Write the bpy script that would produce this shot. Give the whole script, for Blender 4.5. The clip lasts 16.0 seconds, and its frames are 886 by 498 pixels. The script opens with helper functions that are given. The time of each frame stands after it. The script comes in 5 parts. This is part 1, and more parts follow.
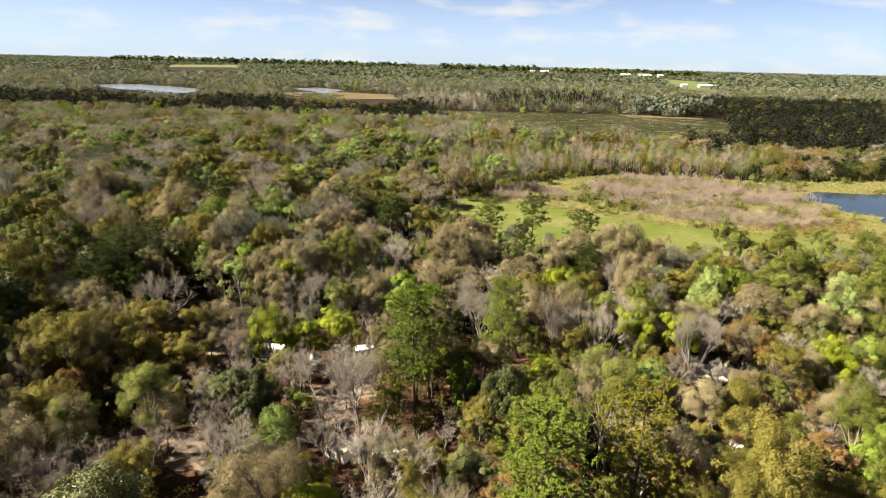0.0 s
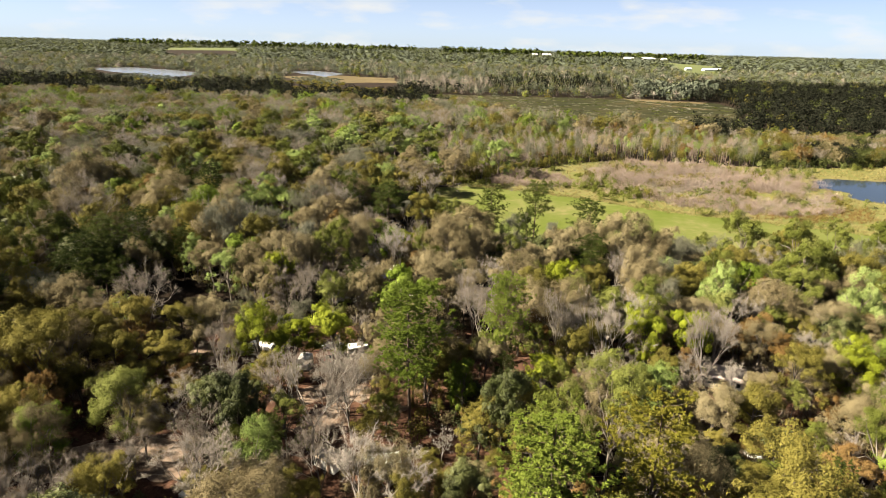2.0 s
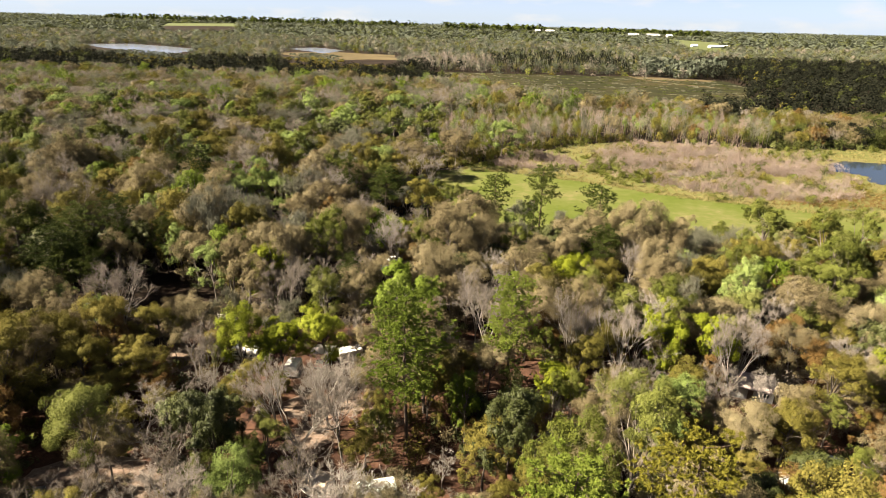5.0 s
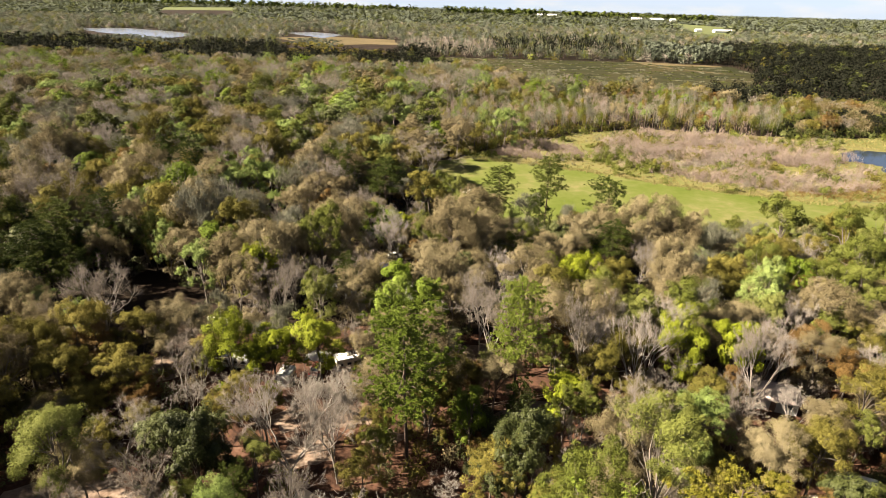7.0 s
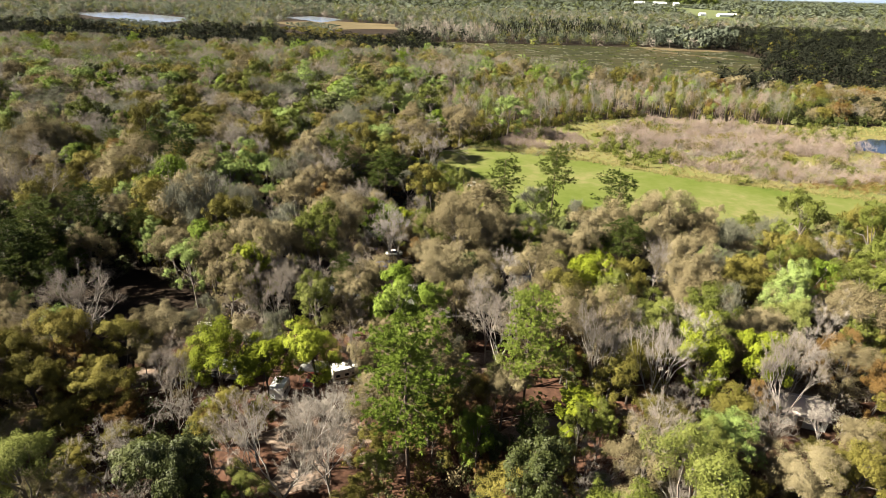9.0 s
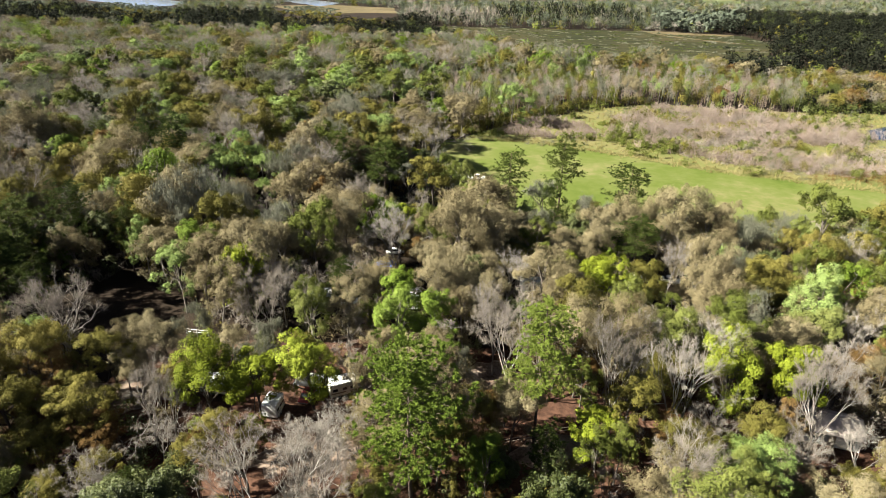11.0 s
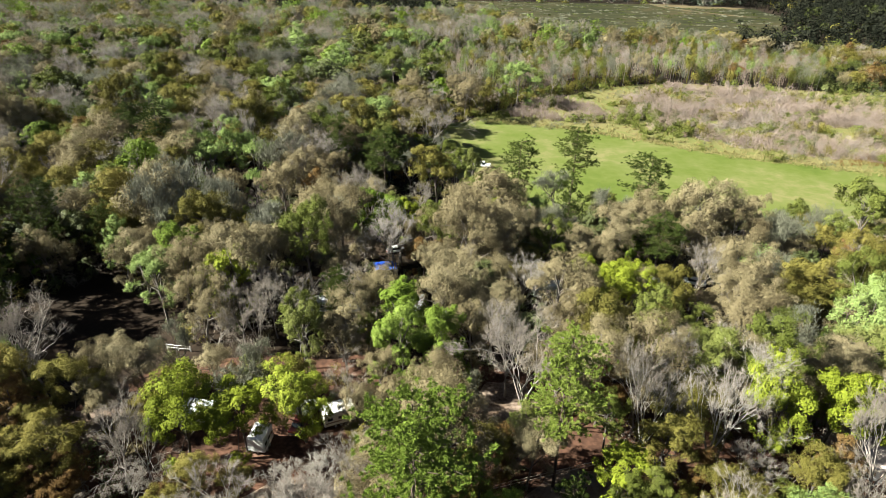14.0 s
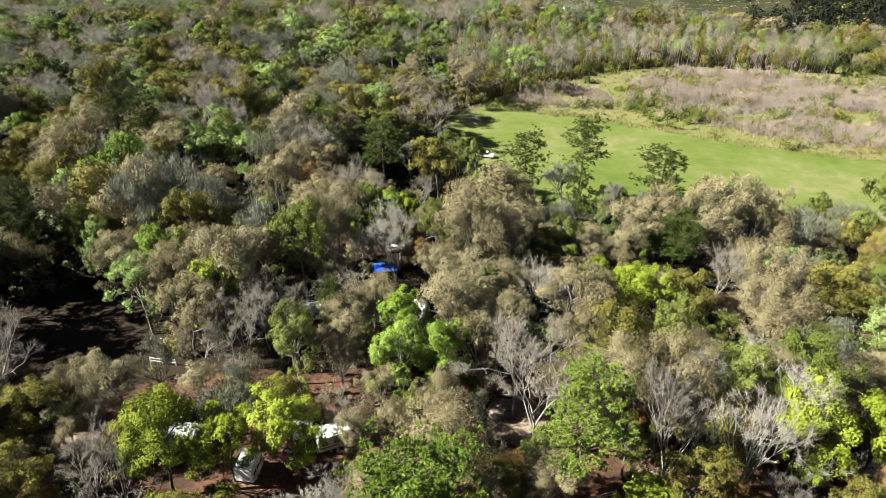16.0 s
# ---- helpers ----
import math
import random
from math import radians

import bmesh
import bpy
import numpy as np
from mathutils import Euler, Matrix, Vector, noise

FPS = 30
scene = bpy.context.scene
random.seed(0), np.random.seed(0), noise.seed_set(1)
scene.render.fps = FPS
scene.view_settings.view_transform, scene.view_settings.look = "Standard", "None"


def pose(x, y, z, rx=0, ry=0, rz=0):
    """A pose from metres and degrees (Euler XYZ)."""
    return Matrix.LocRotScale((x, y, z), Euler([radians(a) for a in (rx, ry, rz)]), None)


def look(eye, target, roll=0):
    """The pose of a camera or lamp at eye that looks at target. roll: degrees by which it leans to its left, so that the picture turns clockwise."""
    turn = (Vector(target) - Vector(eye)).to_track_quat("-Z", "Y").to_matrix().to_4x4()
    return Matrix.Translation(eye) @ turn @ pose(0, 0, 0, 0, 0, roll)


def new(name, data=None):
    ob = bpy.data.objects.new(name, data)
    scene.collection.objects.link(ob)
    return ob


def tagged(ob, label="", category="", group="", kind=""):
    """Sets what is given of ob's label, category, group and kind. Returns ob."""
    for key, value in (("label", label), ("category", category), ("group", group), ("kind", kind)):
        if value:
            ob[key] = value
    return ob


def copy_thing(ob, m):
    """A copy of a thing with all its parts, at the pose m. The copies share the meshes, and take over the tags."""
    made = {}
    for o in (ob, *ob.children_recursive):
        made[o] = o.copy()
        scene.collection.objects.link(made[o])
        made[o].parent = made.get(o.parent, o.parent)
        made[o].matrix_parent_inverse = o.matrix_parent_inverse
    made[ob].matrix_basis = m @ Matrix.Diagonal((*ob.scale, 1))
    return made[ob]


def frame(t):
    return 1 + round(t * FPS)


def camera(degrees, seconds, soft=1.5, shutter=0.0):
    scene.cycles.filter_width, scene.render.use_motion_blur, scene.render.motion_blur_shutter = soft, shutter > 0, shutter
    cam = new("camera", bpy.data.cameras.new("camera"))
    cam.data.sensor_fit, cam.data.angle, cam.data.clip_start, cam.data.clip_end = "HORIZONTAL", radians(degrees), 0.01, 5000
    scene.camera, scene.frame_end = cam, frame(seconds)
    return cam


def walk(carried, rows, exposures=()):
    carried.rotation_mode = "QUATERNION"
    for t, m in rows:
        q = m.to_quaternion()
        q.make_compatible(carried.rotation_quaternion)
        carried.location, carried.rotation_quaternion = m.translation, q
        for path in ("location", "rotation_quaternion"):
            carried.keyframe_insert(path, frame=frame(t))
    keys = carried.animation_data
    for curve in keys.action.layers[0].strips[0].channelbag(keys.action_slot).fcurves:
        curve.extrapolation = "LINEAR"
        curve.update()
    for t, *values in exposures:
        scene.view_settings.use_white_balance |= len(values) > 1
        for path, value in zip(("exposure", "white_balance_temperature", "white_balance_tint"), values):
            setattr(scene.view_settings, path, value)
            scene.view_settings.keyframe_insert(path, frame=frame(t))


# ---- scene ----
cam = camera(74.7, 16.0, soft=0.4)
PATH = [
    (0, (0.0, -0.0, 67.96), (-0.0, 94.96, 36.62), 1.40),
    (1, (0.36, 3.6, 67.62), (0.29, 98.14, 35.03), 1.43),
    (2, (0.59, 7.23, 67.33), (0.46, 101.35, 33.54), 1.46),
    (3, (0.69, 10.89, 67.1), (0.51, 104.58, 32.15), 1.48),
    (4, (0.67, 14.57, 66.92), (0.47, 107.83, 30.83), 1.51),
    (5, (0.56, 18.29, 66.77), (0.34, 111.11, 29.57), 1.52),
    (6, (0.37, 22.03, 66.66), (0.13, 114.41, 28.36), 1.54),
    (7, (0.12, 25.8, 66.57), (-0.14, 117.72, 27.18), 1.54),
    (8, (-0.19, 29.6, 66.49), (-0.45, 121.05, 26.02), 1.53),
    (9, (-0.54, 33.44, 66.43), (-0.8, 124.39, 24.86), 1.52),
    (10, (-0.91, 37.3, 66.37), (-1.17, 127.73, 23.7), 1.49),
    (11, (-1.29, 41.19, 66.3), (-1.56, 131.08, 22.51), 1.44),
    (12, (-1.66, 45.11, 66.22), (-1.93, 134.44, 21.28), 1.38),
    (13, (-2.02, 49.05, 66.13), (-2.29, 137.78, 20.0), 1.30),
    (14, (-2.33, 53.03, 66.0), (-2.62, 141.12, 18.66), 1.21),
    (15, (-2.6, 57.04, 65.84), (-2.91, 144.44, 17.24), 1.09),
    (16, (-2.8, 61.08, 65.64), (-3.14, 147.74, 15.73), 0.95),
]

walk(cam, [(t, look(eye, target, roll)) for t, eye, target, roll in PATH],
     [(0, 2.86, 7500, 8), (4, 2.87, 7750, 11), (7, 2.93, 7700, 13), (9, 2.93, 7000, 8), (12, 2.95, 6450, 4), (16, 2.95, 6250, 1)])

# ---------------------------------------------------------------- sky and sun
SUN_WAY = Vector((-0.85, -0.07, 0.59)).normalized()
world = bpy.data.worlds.new("sky")
scene.world = world
world.use_nodes = True
wt = world.node_tree
wt.nodes.clear()


def wnode(kind, **inputs):
    n = wt.nodes.new(kind)
    for k, v in inputs.items():
        n.inputs[k.replace("_", " ")].default_value = v
    return n


w_out = wnode("ShaderNodeOutputWorld")
w_sky = wnode("ShaderNodeTexSky")
w_sky.sky_type = "NISHITA"
w_sky.sun_disc = False
w_sky.sun_elevation = math.asin(SUN_WAY.z)
w_sky.sun_rotation = math.atan2(SUN_WAY.x, SUN_WAY.y)
w_sky.air_density, w_sky.dust_density, w_sky.ozone_density = 0.15, 0.1, 2.0
w_bg = wnode("ShaderNodeBackground", Strength=0.05)
# small fair-weather clouds
w_co = wnode("ShaderNodeTexCoord")
w_map = wnode("ShaderNodeMapping", Scale=(9.0, 9.0, 34.0), Location=(1.7, 0.4, 0.0))
wt.links.new(w_co.outputs["Generated"], w_map.inputs["Vector"])
w_noise = wnode("ShaderNodeTexNoise", Scale=1.0, Detail=6.0, Roughness=0.5)
wt.links.new(w_map.outputs[0], w_noise.inputs["Vector"])
w_ramp = wnode("ShaderNodeValToRGB")
w_ramp.color_ramp.elements[0].position = 0.50
w_ramp.color_ramp.elements[0].color = (0, 0, 0, 1)
w_ramp.color_ramp.elements[1].position = 0.80
w_ramp.color_ramp.elements[1].color = (1, 1, 1, 1)
wt.links.new(w_noise.outputs["Fac"], w_ramp.inputs["Fac"])
w_mix = wnode("ShaderNodeMix")
w_mix.data_type = "RGBA"
w_mix.inputs["B"].default_value = (2.45, 2.6, 2.8, 1)
# bluish white haze low over the horizon
w_sep = wnode("ShaderNodeSeparateXYZ")
wt.links.new(w_co.outputs["Generated"], w_sep.inputs[0])
w_low = wnode("ShaderNodeMapRange")
w_low.inputs["From Min"].default_value, w_low.inputs["From Max"].default_value = 0.0, 0.15
w_low.inputs["To Min"].default_value, w_low.inputs["To Max"].default_value = 0.9, 0.0
wt.links.new(w_sep.outputs["Z"], w_low.inputs["Value"])
w_haze = wnode("ShaderNodeMix")
w_haze.data_type = "RGBA"
w_haze.inputs["B"].default_value = (1.7, 2.1, 2.6, 1)
wt.links.new(w_low.outputs[0], w_haze.inputs["Factor"])
wt.links.new(w_sky.outputs["Color"], w_haze.inputs["A"])
wt.links.new(w_ramp.outputs["Color"], w_mix.inputs["Factor"])
wt.links.new(w_haze.outputs["Result"], w_mix.inputs["A"])
wt.links.new(w_mix.outputs["Result"], w_bg.inputs["Color"])
wt.links.new(w_bg.outputs[0], w_out.inputs["Surface"])

sun = new("sun", bpy.data.lights.new("sun", "SUN"))
sun.data.energy = 5.0
sun.data.angle = radians(0.53)
sun.data.color = (1.0, 0.94, 0.84)
sun.matrix_world = look(SUN_WAY * 100, (0, 0, 0))


# ---------------------------------------------------------------- materials
def nodes_of(name):
    m = bpy.data.materials.new(name)
    m.use_nodes = True
    t = m.node_tree
    return m, t, t.nodes["Principled BSDF"], t.nodes["Material Output"]


def ramp(t, fac, stops):
    r = t.nodes.new("ShaderNodeValToRGB")
    while len(r.color_ramp.elements) < len(stops):
        r.color_ramp.elements.new(0.5)
    for e, (p, c) in zip(r.color_ramp.elements, stops):
        e.position, e.color = p, (*c, 1)
    t.links.new(fac, r.inputs["Fac"])
    return r.outputs["Color"]


def blend(t, fac, a, b, mode="MIX"):
    m = t.nodes.new("ShaderNodeMix")
    m.data_type, m.blend_type = "RGBA", mode
    for socket, v in (("Factor", fac), ("A", a), ("B", b)):
        if isinstance(v, (int, float)):
            m.inputs[socket].default_value = v
        elif isinstance(v, tuple):
            m.inputs[socket].default_value = (*v, 1)
        else:
            t.links.new(v, m.inputs[socket])
    return m.outputs["Result"]


def noise_at(t, scale, detail=3.0, rough=0.55, where="Position", stretch=None):
    if where == "Position":
        co = t.nodes.new("ShaderNodeNewGeometry").outputs["Position"]
    else:
        co = t.nodes.new("ShaderNodeTexCoord").outputs[where]
    if stretch:
        mp = t.nodes.new("ShaderNodeMapping")
        mp.inputs["Scale"].default_value = stretch
        t.links.new(co, mp.inputs["Vector"])
        co = mp.outputs["Vector"]
    n = t.nodes.new("ShaderNodeTexNoise")
    n.inputs["Scale"].default_value, n.inputs["Detail"].default_value, n.inputs["Roughness"].default_value = scale, detail, rough
    t.links.new(co, n.inputs["Vector"])
    return n.outputs["Fac"]


def maths(t, op, a, b):
    m = t.nodes.new("ShaderNodeMath")
    m.operation = op
    for i, v in enumerate((a, b)):
        if isinstance(v, (int, float)):
            m.inputs[i].default_value = v
        else:
            t.links.new(v, m.inputs[i])
    return m.outputs[0]


def bump(t, p, height, strength, distance=0.05):
    b = t.nodes.new("ShaderNodeBump")
    b.inputs["Strength"].default_value, b.inputs["Distance"].default_value = strength, distance
    t.links.new(height, b.inputs["Height"])
    t.links.new(b.outputs[0], p.inputs["Normal"])


def leaf_material(name, stops, rough=0.6, through_light=0.3, patch=0.0, spec=0.3):
    """Foliage: each spray takes its own tone, each tree its own mean; patch > 0 varies by place for joined woods."""
    m, t, p, out = nodes_of(name)
    island = t.nodes.new("ShaderNodeNewGeometry").outputs["Random Per Island"]
    if patch:
        own = noise_at(t, patch, 1.5)
        own = maths(t, "MULTIPLY_ADD", own, 2.0)
        own.node.inputs[2].default_value = -0.56
    else:
        own = t.nodes.new("ShaderNodeObjectInfo").outputs["Random"]
    tone = maths(t, "ADD", maths(t, "MULTIPLY", island, 0.34), maths(t, "MULTIPLY", own, 0.66))
    col = ramp(t, tone, stops)
    t.links.new(col, p.inputs["Base Color"])
    p.inputs["Roughness"].default_value = rough
    p.inputs["Specular IOR Level"].default_value = spec
    tr = t.nodes.new("ShaderNodeBsdfTranslucent")
    t.links.new(col, tr.inputs["Color"])
    mx = t.nodes.new("ShaderNodeMixShader")
    mx.inputs[0].default_value = through_light
    t.links.new(p.outputs[0], mx.inputs[1])
    t.links.new(tr.outputs[0], mx.inputs[2])
    t.links.new(mx.outputs[0], out.inputs["Surface"])
    return m


def bark_material(name, dark, light, rough=0.9):
    m, t, p, out = nodes_of(name)
    n = noise_at(t, 3.0, 5, 0.65, "Object", (1, 1, 0.25))
    t.links.new(ramp(t, n, [(0.3, dark), (0.7, light)]), p.inputs["Base Color"])
    p.inputs["Roughness"].default_value = rough
    bump(t, p, n, 0.5)
    return m


def ground_material(name, stops, big=0.06, small=1.3, rough=0.95, weight=0.55, relief=0.3, stretch=None):
    m, t, p, out = nodes_of(name)
    a, b = noise_at(t, big, 4, 0.6, stretch=stretch), noise_at(t, small, 5, 0.65, stretch=stretch)
    tone = maths(t, "ADD", maths(t, "MULTIPLY", a, weight), maths(t, "MULTIPLY", b, 1 - weight))
    t.links.new(ramp(t, tone, stops), p.inputs["Base Color"])
    p.inputs["Roughness"].default_value = rough
    p.inputs["Specular IOR Level"].default_value = 0.06
    bump(t, p, b, relief, 0.1)
    return m


LEAF = {
    "oak": [(0.0, (0.078, 0.062, 0.034)), (0.35, (0.106, 0.087, 0.048)), (0.7, (0.134, 0.112, 0.064)), (1.0, (0.164, 0.140, 0.084))],
    "olive": [(0.0, (0.048, 0.043, 0.010)), (0.4, (0.079, 0.071, 0.017)), (0.75, (0.114, 0.099, 0.025)), (1.0, (0.151, 0.125, 0.037))],
    "green": [(0.0, (0.040, 0.049, 0.009)), (0.4, (0.063, 0.073, 0.015)), (0.75, (0.086, 0.095, 0.025)), (1.0, (0.112, 0.120, 0.042))],
    "fresh": [(0.0, (0.043, 0.064, 0.008)), (0.4, (0.067, 0.097, 0.012)), (0.75, (0.094, 0.128, 0.022)), (1.0, (0.125, 0.162, 0.037))],
    "mint": [(0.0, (0.077, 0.105, 0.028)), (0.4, (0.101, 0.136, 0.039)), (0.75, (0.127, 0.164, 0.052)), (1.0, (0.154, 0.188, 0.069))],
    "lime": [(0.0, (0.067, 0.082, 0.009)), (0.4, (0.099, 0.117, 0.011)), (0.75, (0.130, 0.153, 0.017)), (1.0, (0.167, 0.190, 0.029))],
    "pine": [(0.0, (0.015, 0.022, 0.005)), (0.4, (0.028, 0.038, 0.008)), (0.75, (0.044, 0.056, 0.012)), (1.0, (0.063, 0.073, 0.020))],
    "needle": [(0.0, (0.033, 0.054, 0.008)), (0.4, (0.058, 0.085, 0.012)), (0.75, (0.087, 0.114, 0.019)), (1.0, (0.119, 0.146, 0.030))],
    # near-black tone puts the cloud shade over these woods into the leaf colour
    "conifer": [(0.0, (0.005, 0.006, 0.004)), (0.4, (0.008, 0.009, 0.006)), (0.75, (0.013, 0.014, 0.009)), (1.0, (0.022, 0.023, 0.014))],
    "gold": [(0.0, (0.038, 0.038, 0.005)), (0.4, (0.061, 0.059, 0.007)), (0.75, (0.086, 0.081, 0.011)), (1.0, (0.113, 0.104, 0.020))],
    "dark": [(0.0, (0.020, 0.025, 0.007)), (0.4, (0.036, 0.043, 0.013)), (0.75, (0.062, 0.070, 0.024)), (1.0, (0.110, 0.118, 0.054))],
    "twig": [(0.0, (0.090, 0.076, 0.064)), (0.4, (0.136, 0.117, 0.098)), (0.75, (0.181, 0.159, 0.139)), (1.0, (0.230, 0.212, 0.188))],
    "moss": [(0.0, (0.064, 0.064, 0.043)), (0.5, (0.094, 0.094, 0.068)), (1.0, (0.128, 0.130, 0.104))],
    "rust": [(0.0, (0.064, 0.037, 0.013)), (0.5, (0.094, 0.057, 0.020)), (1.0, (0.129, 0.082, 0.034))],
    "pink": [(0.0, (0.116, 0.086, 0.069)), (0.5, (0.167, 0.130, 0.110)), (1.0, (0.222, 0.184, 0.159))],
    "straw": [(0.0, (0.099, 0.086, 0.032)), (0.5, (0.140, 0.122, 0.050)), (1.0, (0.184, 0.162, 0.077))],
    # greyed and blued to put far-off haze into the leaf colour
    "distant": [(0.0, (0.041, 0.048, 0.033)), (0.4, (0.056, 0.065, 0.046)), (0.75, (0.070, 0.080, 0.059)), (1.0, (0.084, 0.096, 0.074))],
}
MAT = {k: leaf_material(k + "_leaf", v, patch=0.0, rough=0.5 if k == "dark" else 0.65, spec=0.12 if k == "dark" else 0.03,
                        through_light=0.12 if k in ("twig", "moss", "pink", "straw") else 0.15 if k in ("oak", "olive", "rust") else 0.10) for k, v in LEAF.items()}
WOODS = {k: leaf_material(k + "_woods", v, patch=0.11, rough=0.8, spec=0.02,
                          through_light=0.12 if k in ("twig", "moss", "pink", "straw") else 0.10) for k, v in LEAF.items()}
BARK_DARK = bark_material("dark_bark", (0.016, 0.012, 0.009), (0.054, 0.041, 0.032))
BARK_GREY = bark_material("grey_bark", (0.045, 0.036, 0.030), (0.126, 0.106, 0.090))
BARK_ASH = bark_material("ash_grey_bark", (0.068, 0.057, 0.050), (0.170, 0.149, 0.134))
BARK_PALE = bark_material("pale_bark", (0.11, 0.097, 0.084), (0.250, 0.225, 0.200))
BARK_PINE = bark_material("pine_bark", (0.023, 0.014, 0.010), (0.077, 0.050, 0.034))
# litter browns taken near black for the shade under the crowns
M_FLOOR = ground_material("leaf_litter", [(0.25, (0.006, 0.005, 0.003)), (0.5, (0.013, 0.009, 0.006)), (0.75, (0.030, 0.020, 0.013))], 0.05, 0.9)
M_FIELD = ground_material("mown_grass", [(0.30, (0.036, 0.054, 0.008)), (0.43, (0.052, 0.066, 0.013)), (0.53, (0.066, 0.075, 0.021)), (0.62, (0.094, 0.088, 0.036)), (0.72, (0.112, 0.094, 0.048))], 0.035, 0.3, weight=0.7)
M_MARSH = ground_material("marsh_grass", [(0.34, (0.050, 0.058, 0.016)), (0.46, (0.072, 0.075, 0.024)), (0.56, (0.088, 0.080, 0.032)), (0.66, (0.070, 0.046, 0.026))], 0.03, 0.35, weight=0.65)
# brown-green grass tones darkened for the cloud shade lying on them
M_PRAIRIE = ground_material("wet_prairie", [(0.34, (0.006, 0.008, 0.003)), (0.46, (0.015, 0.016, 0.006)), (0.56, (0.023, 0.021, 0.009)), (0.68, (0.040, 0.030, 0.014))], 0.02, 0.11, stretch=(0.5, 1, 1))
M_TAN = ground_material("dry_grass", [(0.3, (0.038, 0.032, 0.016)), (0.5, (0.063, 0.050, 0.026)), (0.7, (0.099, 0.077, 0.045))], 0.012, 0.1)
M_MEADOW = ground_material("far_meadow_grass", [(0.3, (0.050, 0.061, 0.025)), (0.7, (0.077, 0.088, 0.038))], 0.02, 0.2)
M_SAND = ground_material("pale_sand", [(0.32, (0.037, 0.024, 0.016)), (0.42, (0.085, 0.058, 0.042)), (0.52, (0.135, 0.100, 0.077)), (0.75, (0.210, 0.172, 0.142))], 0.25, 2.2)
M_RED = ground_material("pine_straw", [(0.3, (0.014, 0.008, 0.006)), (0.46, (0.034, 0.018, 0.012)), (0.58, (0.066, 0.034, 0.022)), (0.68, (0.105, 0.064, 0.045)), (0.8, (0.16, 0.118, 0.092))], 0.12, 1.6)

M_WATER, _t, _p, _o = nodes_of("pond_water")
_p.inputs["Base Color"].default_value = (0.018, 0.025, 0.030, 1)
_p.inputs["Roughness"].default_value = 0.06
_p.inputs["IOR"].default_value = 1.33
bump(_t, _p, noise_at(_t, 0.8, 3), 0.06, 0.05)

M_LAKE, _t, _p, _o = nodes_of("sky_tinted_lake_water")
# pale base puts the sky's reflection into the water colour
_p.inputs["Base Color"].default_value = (0.10, 0.11, 0.125, 1)
_p.inputs["Roughness"].default_value = 0.15
_p.inputs["IOR"].default_value = 1.33
bump(_t, _p, noise_at(_t, 0.5, 4), 0.02, 0.2)


# ---------------------------------------------------------------- mesh helpers
def mesh_of(name, verts, quads=None, tris=None, material=None, smooth=False):
    me = bpy.data.meshes.new(name)
    verts = np.asarray(verts, np.float32).reshape(-1, 3)
    q = np.zeros((0, 4), np.int32) if quads is None else np.asarray(quads, np.int32).reshape(-1, 4)
    r = np.zeros((0, 3), np.int32) if tris is None else np.asarray(tris, np.int32).reshape(-1, 3)
    me.vertices.add(len(verts))
    me.vertices.foreach_set("co", verts.ravel())
    me.loops.add(4 * len(q) + 3 * len(r))
    me.loops.foreach_set("vertex_index", np.concatenate([q.ravel(), r.ravel()]))
    me.polygons.add(len(q) + len(r))
    me.polygons.foreach_set("loop_start", np.concatenate([np.arange(len(q)) * 4, 4 * len(q) + np.arange(len(r)) * 3]).astype(np.int32))
    if smooth:
        me.polygons.foreach_set("use_smooth", np.ones(len(q) + len(r), bool))
    me.update(calc_edges=True)
    if material:
        me.materials.append(material)
    return me


def unit(v):
    return v / (np.linalg.norm(v, axis=-1, keepdims=True) + 1e-9)


def sprays(rng, centre, outward, length, width, wild=0.8, along=None, fold=0.25):
    """Folded, leaf-shaped sprays of foliage, one quad each: returns vertices and quads."""
    n = len(centre)
    normal = unit(outward + wild * rng.normal(size=(n, 3)))
    ref = rng.normal(size=(n, 3)) if along is None else along
    long = unit(ref - (ref * normal).sum(1, keepdims=True) * normal)
    side = np.cross(normal, long)
    length, width = np.broadcast_to(length, n)[:, None], np.broadcast_to(width, n)[:, None]
    lift = normal * width * fold
    v = np.stack([centre - long * length, centre + side * width + lift, centre + long * length, centre - side * width + lift], 1)
    return v.reshape(-1, 3), np.arange(4 * n).reshape(-1, 4)


def prisms(a, b, ra, rb, sides=4):
    """Tapered prisms from a to b: returns vertices and quads."""
    a, b = np.asarray(a, float).reshape(-1, 3), np.asarray(b, float).reshape(-1, 3)
    n = len(a)
    axis = unit(b - a)
    ref = np.where(np.abs(axis[:, 2:3]) > 0.9, np.array([[1.0, 0, 0]]), np.array([[0, 0, 1.0]]))
    u = unit(np.cross(axis, ref))
    w = np.cross(axis, u)
    ang = np.arange(sides) * 2 * np.pi / sides
    ring = np.cos(ang)[None, :, None] * u[:, None] + np.sin(ang)[None, :, None] * w[:, None]
    ra, rb = np.broadcast_to(ra, n)[:, None, None], np.broadcast_to(rb, n)[:, None, None]
    v = np.concatenate([a[:, None] + ring * ra, b[:, None] + ring * rb], 1)
    k = np.arange(sides)
    q = np.stack([k, (k + 1) % sides, sides + (k + 1) % sides, sides + k], 1)
    return v.reshape(-1, 3), (q[None] + (np.arange(n) * 2 * sides)[:, None, None]).reshape(-1, 4)


def joined(pieces):
    vs, qs, base = [], [], 0
    for v, q in pieces:
        vs.append(v)
        qs.append(q + base)
        base += len(v)
    return np.concatenate(vs), np.concatenate(qs)


def limb(points, r0, r1, sides=5):
    points = np.asarray(points, float)
    r = np.linspace(r0, r1, len(points))
    return prisms(points[:-1], points[1:], r[:-1], r[1:], sides)


